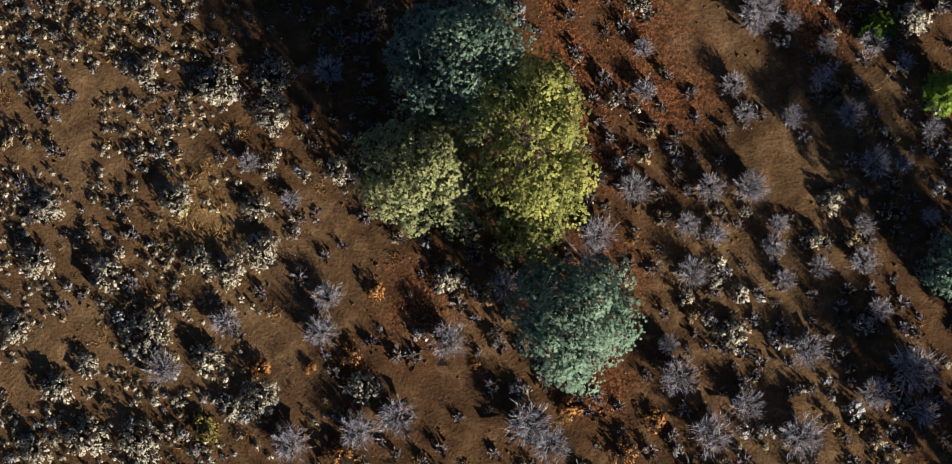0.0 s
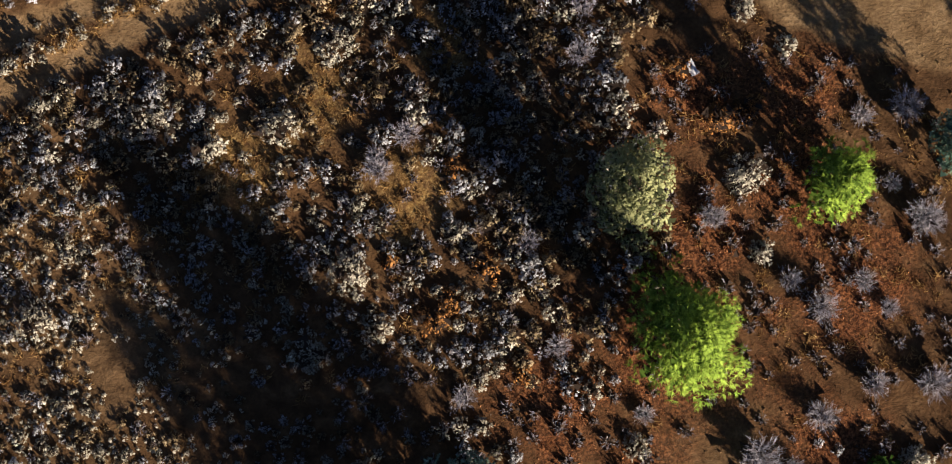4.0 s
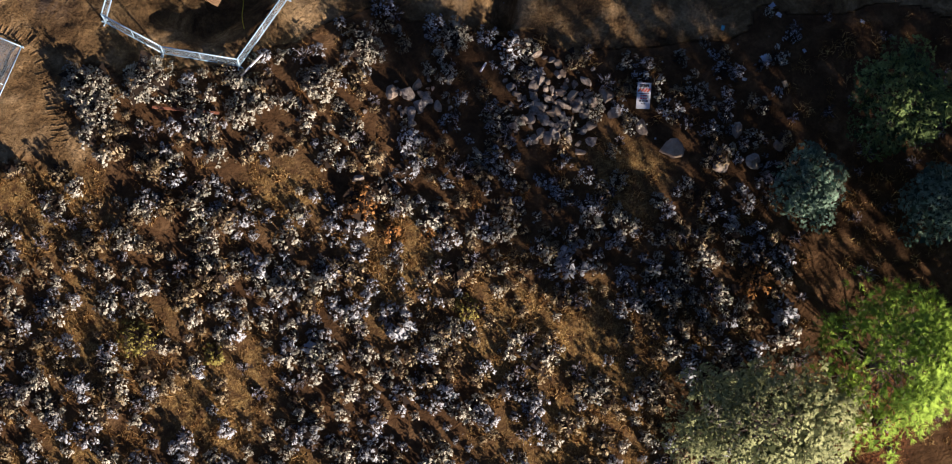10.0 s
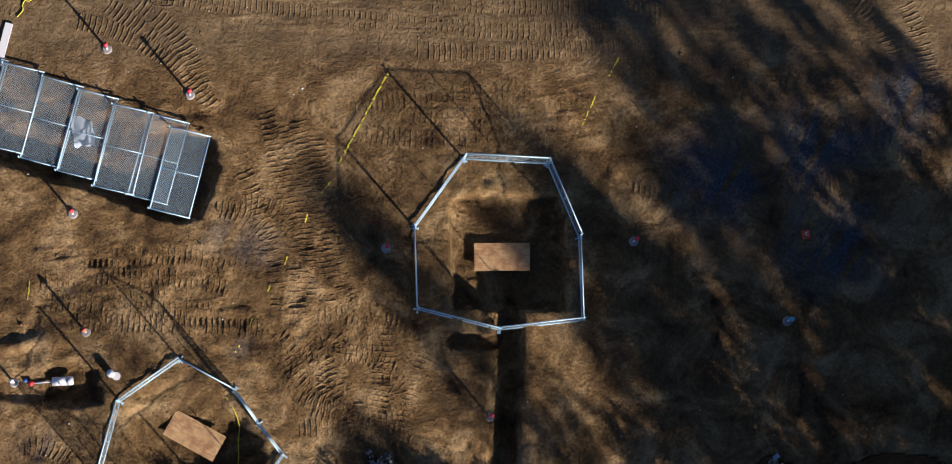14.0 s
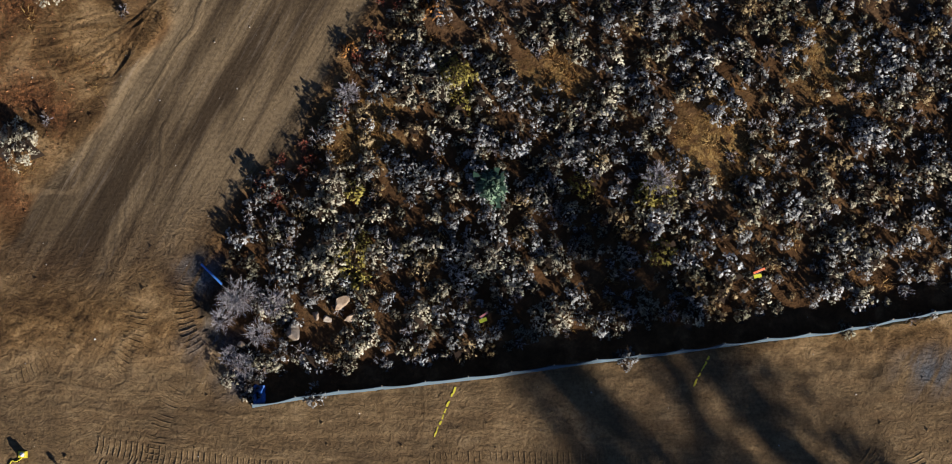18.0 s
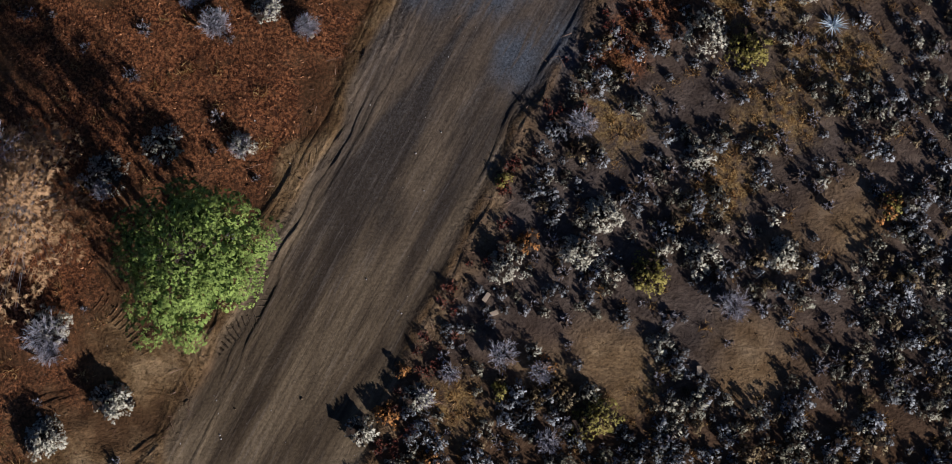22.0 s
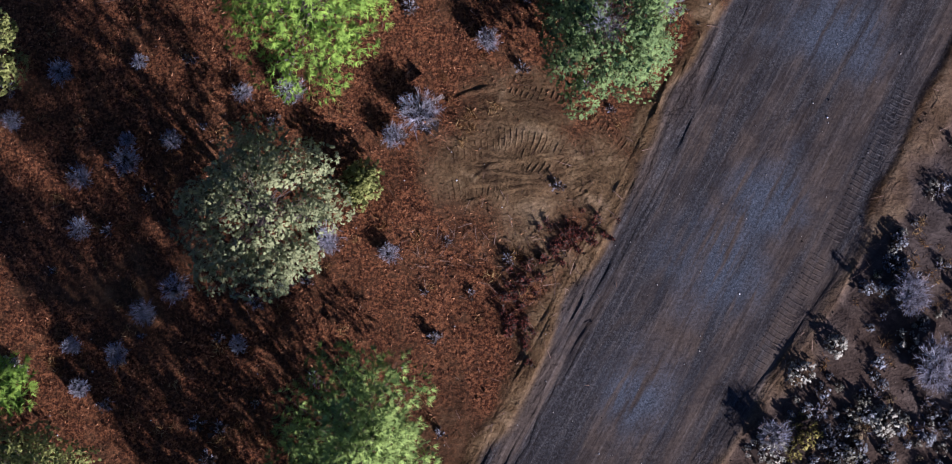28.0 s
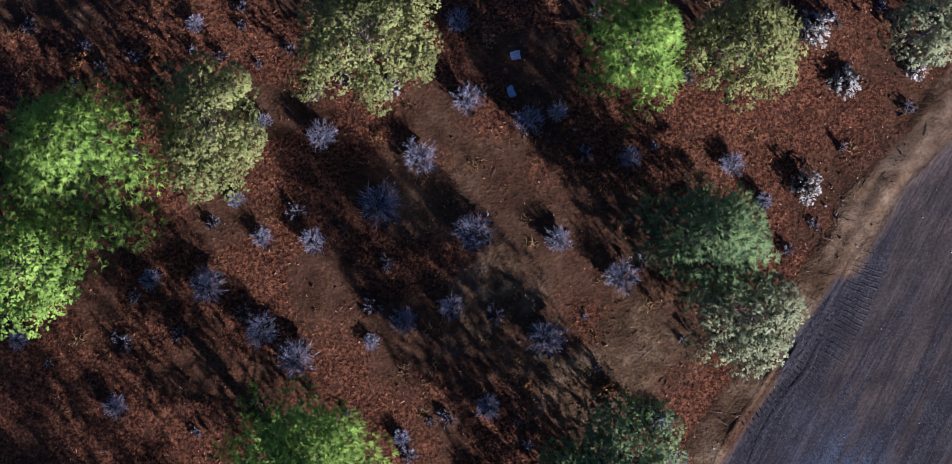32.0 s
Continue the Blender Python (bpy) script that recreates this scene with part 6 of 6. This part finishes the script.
def by_road():
    y = rng.uniform(104, 172)
    if rng.random() < 0.6:
        return float(np.interp(y, ROAD_Y, ROAD_L)) - abs(rng.normal()) * 1.2, y
    return float(np.interp(y, ROAD_Y, ROAD_R)) + abs(rng.normal()) * 0.9, y


sticks(420, by_road, "broken sticks strewn along the road edges")
sticks(160, lambda: (9.4 + rng.normal() * 1.5, 147.0 + rng.normal() * 1.6), "heap of broken reddish sticks beside the road")
sticks(90, lambda: (5.2 + rng.normal() * 0.9, 147.4 + rng.normal() * 0.8), "broken sticks on the pine needles")
sticks(260, lambda: (rng.uniform(-14, 12), rng.uniform(125, 178)), "fallen twigs on the pine needles")


def treads(name, lines, wide, pitch, rise):
    """Lug marks of machine tyres: two rows of slanting ridges pressed up along each line."""
    v, zones = [], []
    for line in lines:
        seg = [math.dist(p, q) for p, q in zip(line[:-1], line[1:])]
        dist = np.concatenate([[0], np.cumsum(seg)])
        u = 0.0
        while u < dist[-1]:
            x, y = float(np.interp(u, dist, [p[0] for p in line])), float(np.interp(u, dist, [p[1] for p in line]))
            x2, y2 = float(np.interp(min(u + 0.1, dist[-1]), dist, [p[0] for p in line])), float(np.interp(min(u + 0.1, dist[-1]), dist, [p[1] for p in line]))
            d = Vector((x2 - x, y2 - y))
            if d.length > 1e-4 and rng.random() > 0.05:
                d.normalize()
                s = Vector((-d.y, d.x))
                for side in (-1, 1):
                    p0 = Vector((x, y)) + s * side * wide * 0.01
                    p1 = Vector((x, y)) + s * side * wide * (0.46 + 0.06 * rng.random()) - d * wide * 0.04
                    e = (p1 - p0).normalized()
                    w = Vector((-e.y, e.x)) * pitch * 0.36
                    top = rise * (0.6 + 0.6 * rng.random())
                    for q in ((p0 - w, 0), (p0, 1), (p1, 1), (p1 - w, 0), (p0, 1), (p0 + w, 0), (p1 + w, 0), (p1, 1)):
                        v.append((q[0].x, q[0].y, top if q[1] else -0.02))
            u += pitch
    v = np.array(v)
    z = land(v[:, 0], v[:, 1])
    me = fast_mesh(name, np.stack([v[:, 0], v[:, 1], z + v[:, 2]], 1), quads(len(v) // 4), [SOIL])
    soil_zones(me, v[:, 0], v[:, 1])
    return tagged(new(name, me), "rows of tyre lug marks pressed into the dirt", "tyre tracks", kind="stuff")


def bow(a, b, bend, n=12):
    """A bent line from a to b."""
    return [(a[0] + (b[0] - a[0]) * k / n - (b[1] - a[1]) * bend * 4 * (k / n) * (1 - k / n), a[1] + (b[1] - a[1]) * k / n + (b[0] - a[0]) * bend * 4 * (k / n) * (1 - k / n)) for k in range(n + 1)]


treads("tyre_marks", [
    bow((-2.9, 84.6), (-1.5, 75.8), 0.03), bow((-1.5, 84.2), (-0.2, 76.2), 0.02), bow((-0.7, 83.4), (0.9, 75.6), -0.03), bow((-3.8, 82.0), (-2.3, 76.0), 0.05), bow((-4.2, 80.6), (-1.6, 79.6), 0.15), bow((-0.8, 74.9), (4.2, 76.1), 0.05), bow((-1.4, 70.9), (3.6, 70.6), 0.03), bow((2.8, 70.0), (4.6, 75.0), 0.04), bow((1.2, 69.8), (2.2, 75.2), -0.05), bow((-2.4, 75.0), (1.0, 70.4), 0.06),
    bow((11.8, 70.2), (16.8, 73.6), 0.06), bow((16.2, 84.2), (20.4, 86.4), 0.05), bow((21.4, 84.8), (25.8, 82.6), -0.08), bow((-9.6, 76.6), (-4.6, 77.4), 0.02), bow((-11.0, 88.6), (-6.6, 86.4), 0.08), bow((3.6, 84.6), (12.4, 85.2), -0.04), bow((4.4, 89.4), (14.6, 89.2), 0.01),
    bow((-2.1, 84.0), (-1.1, 76.6), 0.05), bow((0.3, 80.5), (0.6, 76.5), -0.08), bow((-1.8, 73.9), (2.6, 73.4), 0.12), bow((-0.8, 71.8), (3.2, 72.2), -0.1), bow((-0.3, 75.8), (4.0, 74.9), 0.06),
    bow((-0.5, 72.9), (2.5, 75.2), 0.2), bow((1.5, 83.7), (11.5, 84.6), -0.06), bow((1.0, 85.0), (9.0, 85.4), 0.03), bow((-9.7, 89.3), (-5.0, 84.6), 0.05), bow((-8.4, 89.4), (-5.6, 85.6), 0.1),
    bow((3.5, 87.4), (14.5, 87.9), -0.02), bow((5.5, 88.4), (13.0, 88.5), 0.02), bow((23.3, 89.6), (24.8, 87.4), 0.1), bow((25.4, 89.5), (26.4, 85.2), 0.06), bow((14.0, 82.2), (17.6, 80.0), -0.15),
    bow((14.8, 83.4), (18.3, 80.8), -0.2), bow((-13.8, 70.0), (-11.2, 69.6), 0.15), bow((-14.4, 68.6), (-12.6, 67.0), 0.1), bow((-12.6, 66.5), (-11.9, 63.4), 0.05), bow((-6.1, 97.0), (-5.5, 94.2), -0.1),
    bow((-8.0, 95.8), (-9.3, 93.2), 0.1), bow((-10.5, 95.0), (-13.5, 93.0), 0.1), bow((20.5, 77.4), (23.4, 80.6), 0.1), bow((12.4, 74.8), (15.4, 76.8), 0.1), bow((-5.0, 80.4), (-2.6, 79.0), 0.12)]
       + [bow((-2.6 + 6 * rng.random(), 70.5 + 4.5 * rng.random()), (-2.0 + 6 * rng.random(), 70.5 + 4.5 * rng.random()), 0.12 * rng.normal()) for _ in range(9)]
       + [bow((12 + 12 * rng.random(), 72 + 13 * rng.random()), (12 + 13 * rng.random(), 72 + 13 * rng.random()), 0.12 * rng.normal()) for _ in range(10)]
       + [bow((-13 + 3 * rng.random(), 75.5 + 0.9 * k), (-5 + 3 * rng.random(), 75.2 + 0.9 * k), 0.04 * rng.normal()) for k in range(4)]
       + [bow((-14 + 8 * rng.random(), 88.5 + 5 * rng.random()), (-8 + 20 * rng.random(), 87.5 + 4 * rng.random()), 0.05 * rng.normal()) for _ in range(2)], 0.75, 0.24, 0.028)
treads("road_tyre_marks", [
    bow((-1.6, 120.2), (-2.9, 115.0), -0.05), bow((-2.9, 115.0), (-5.4, 112.8), -0.1), bow((-12.6, 107.8), (-7.4, 109.9), -0.12), bow((-11.2, 106.8), (-7.2, 108.6), -0.1), bow((-9.6, 115.8), (-7.4, 113.6), 0.05),
    bow((-1.7, 123.1), (0.1, 123.3), 0.1), bow((-2.0, 121.9), (-0.2, 122.2), 0.1), bow((25.6, 154.2), (18.6, 142.0), 0.02), bow((23.8, 166.6), (18.4, 159.0), 0.09), bow((24.2, 165.8), (19.0, 158.8), 0.09),
    bow((5.8, 151.5), (9.9, 150.6), 0.12), bow((4.2, 149.3), (8.2, 149.8), 0.1), bow((7.8, 152.2), (11.0, 151.0), 0.1), bow((13.6, 163.0), (16.4, 160.2), -0.05), bow((8.2, 154.6), (13.2, 151.6), 0.06)], 0.8, 0.25, 0.026)


def ridges(name, lines, wide, rise, label):
    """Long low ridges of soil that wheels and blades have pushed up, each along its own line."""
    v, f = [], []
    for line in lines:
        dist = np.concatenate([[0], np.cumsum([math.dist(p, q) for p, q in zip(line[:-1], line[1:])])])
        n = max(3, int(dist[-1] / 0.14))
        u = np.linspace(0, dist[-1], n)
        x, y = np.interp(u, dist, [p[0] for p in line]), np.interp(u, dist, [p[1] for p in line])
        dx, dy = np.gradient(x), np.gradient(y)
        q = np.hypot(dx, dy)
        off = (vnoise(u + 7 * rng.random(), u * 0, 1.3, 51) - 0.5) * 0.2
        nx, ny = -dy / q, dx / q
        x, y = x + nx * off, y + ny * off
        top = rise * (0.35 + 0.8 * vnoise(u + 90 * rng.random(), u * 0, 1.6, 52)) * np.minimum(1, np.minimum(u, dist[-1] - u) / 0.6)
        half = wide * (0.7 + 0.6 * vnoise(u, u * 0, 0.7, 53))
        start = len(v)
        za, zm, zb = land(x - nx * half, y - ny * half), land(x, y), land(x + nx * half, y + ny * half)
        for k in range(n):
            v += [(x[k] - nx[k] * half[k], y[k] - ny[k] * half[k], za[k] - 0.015), (x[k], y[k], zm[k] + top[k]), (x[k] + nx[k] * half[k], y[k] + ny[k] * half[k], zb[k] - 0.015)]
        for k in range(n - 1):
            a = start + 3 * k
            f += [(a, a + 3, a + 4, a + 1), (a + 1, a + 4, a + 5, a + 2)]
    v = np.array(v)
    me = fast_mesh(name, v, f, [SOIL])
    soil_zones(me, v[:, 0], v[:, 1])
    return tagged(new(name, me), label, "ruts", kind="stuff")


site_lines = [bow((-14 + 1.3 * k, 92.8 - 0.55 * k), (20 + 0.8 * k, 90.2 - 0.42 * k + 0.5 * rng.normal()), 0.015 * rng.normal()) for k in range(9)]
site_lines += [bow((-14, 91.5 + 0.7 * k), (-9.5 + 0.5 * k, 100 + 0.9 * k), -0.18) for k in range(6)]
site_lines += [bow((-6.5 + 0.5 * k, 99.5), (2 + 0.6 * k, 90.6 - 0.25 * k), 0.22) for k in range(6)]
site_lines += [bow((-13.5 + rng.random() * 2, 78.5 - 0.45 * k), (-3 + rng.random() * 3, 78.8 - 0.5 * k), 0.02) for k in range(7)]
site_lines += [bow((-3 + 5 * rng.random(), 71 + 13 * rng.random()), (-3 + 6 * rng.random(), 71 + 13 * rng.random()), 0.1 * rng.normal()) for k in range(36)]
site_lines += [bow((11.5 + 13 * rng.random(), 71 + 16 * rng.random()), (11.5 + 14 * rng.random(), 71 + 16 * rng.random()), 0.12 * rng.normal()) for k in range(30)]
site_lines += [bow((2 + 3 * rng.random(), 83.2 + 0.35 * k), (12 + 2 * rng.random(), 83.4 + 0.4 * k), -0.04) for k in range(8)]
site_lines += [bow((-14 + 2 * rng.random(), 62.6 + 1.6 * k), (-11.6, 64 + 1.6 * k), 0.1) for k in range(3)]
site_lines += [bow((0 + 4 * rng.random(), 69.6 + 0.7 * k), (4.5 + 2 * rng.random(), 69.8 + 0.75 * k), 0.06 * rng.normal()) for k in range(9)]
ridges("wheel_ruts", site_lines, 0.2, 0.035, "ridges and ruts of churned dirt on the dig")


def along_road(off, left, y0, y1):
    ys = np.arange(y0, y1, 1.0)
    xs = np.interp(ys, ROAD_Y, ROAD_L if left else ROAD_R) + off
    return list(zip(xs.tolist(), ys.tolist()))


road_lines = []
for k in range(26):
    y0 = 99 + 62 * rng.random()
    road_lines.append(along_road((0.15 + 1.2 * rng.random() ** 1.5) * (1 if rng.random() < 0.75 else -1), True, y0, y0 + 5 + 12 * rng.random()))
for k in range(22):
    y0 = 99 + 55 * rng.random()
    road_lines.append(along_road(-0.1 - 1.9 * rng.random() ** 1.3 + (0.6 if rng.random() < 0.3 else 0), False, y0, y0 + 5 + 12 * rng.random()))
for k in range(14):
    y0 = 98 + 62 * rng.random()
    road_lines.append(along_road(1.5 + 5.5 * rng.random(), True, y0, y0 + 4 + 9 * rng.random()))
ridges("graded_ridges", road_lines, 0.16, 0.012, "thin ridges left along the road by a grader blade")
shoulder = [along_road(-0.9 + 0.34 * k + 0.12 * rng.normal(), True, 104 + 14 * rng.random(), 150 + 25 * rng.random()) for k in range(8)]
shoulder += [along_road(-0.5 + 0.32 * k + 0.12 * rng.normal(), False, 112 + 20 * rng.random(), 140 + 20 * rng.random()) for k in range(4)]
ridges("shoulder_ridges", shoulder, 0.17, 0.06, "low parallel ridges of dirt along the road shoulders")
ridges("turning_ruts", [bow((-14, 105.5 + 0.6 * k), (-7.4 + 0.3 * k, 109.2 + 0.35 * k), -0.12) for k in range(6)] + [bow((-13.6 + 0.4 * k, 111.0), (-6.5 + 0.3 * k, 112.2 - 0.3 * k), 0.12) for k in range(4)]
       + [bow((-10.4 + 0.6 * k, 117.6 - 0.4 * k), (-6.0 + 0.25 * k, 112.6), 0.03) for k in range(4)]
       + [bow((4.2 + rng.random() * 3, 149.0 + 0.6 * k), (11.8 + rng.random(), 149.9 + 0.45 * k), 0.08 * rng.normal()) for k in range(9)] + [bow((7.6 + 0.5 * k, 154.6 - 0.5 * k), (13.2, 151.8 - 0.35 * k), 0.06) for k in range(4)]
       + [bow((12.4 + 0.4 * k, 163.6), (16.6 + 0.2 * k, 159.6), -0.05) for k in range(4)], 0.2, 0.06, "curved wheel ruts where vehicles left the road")
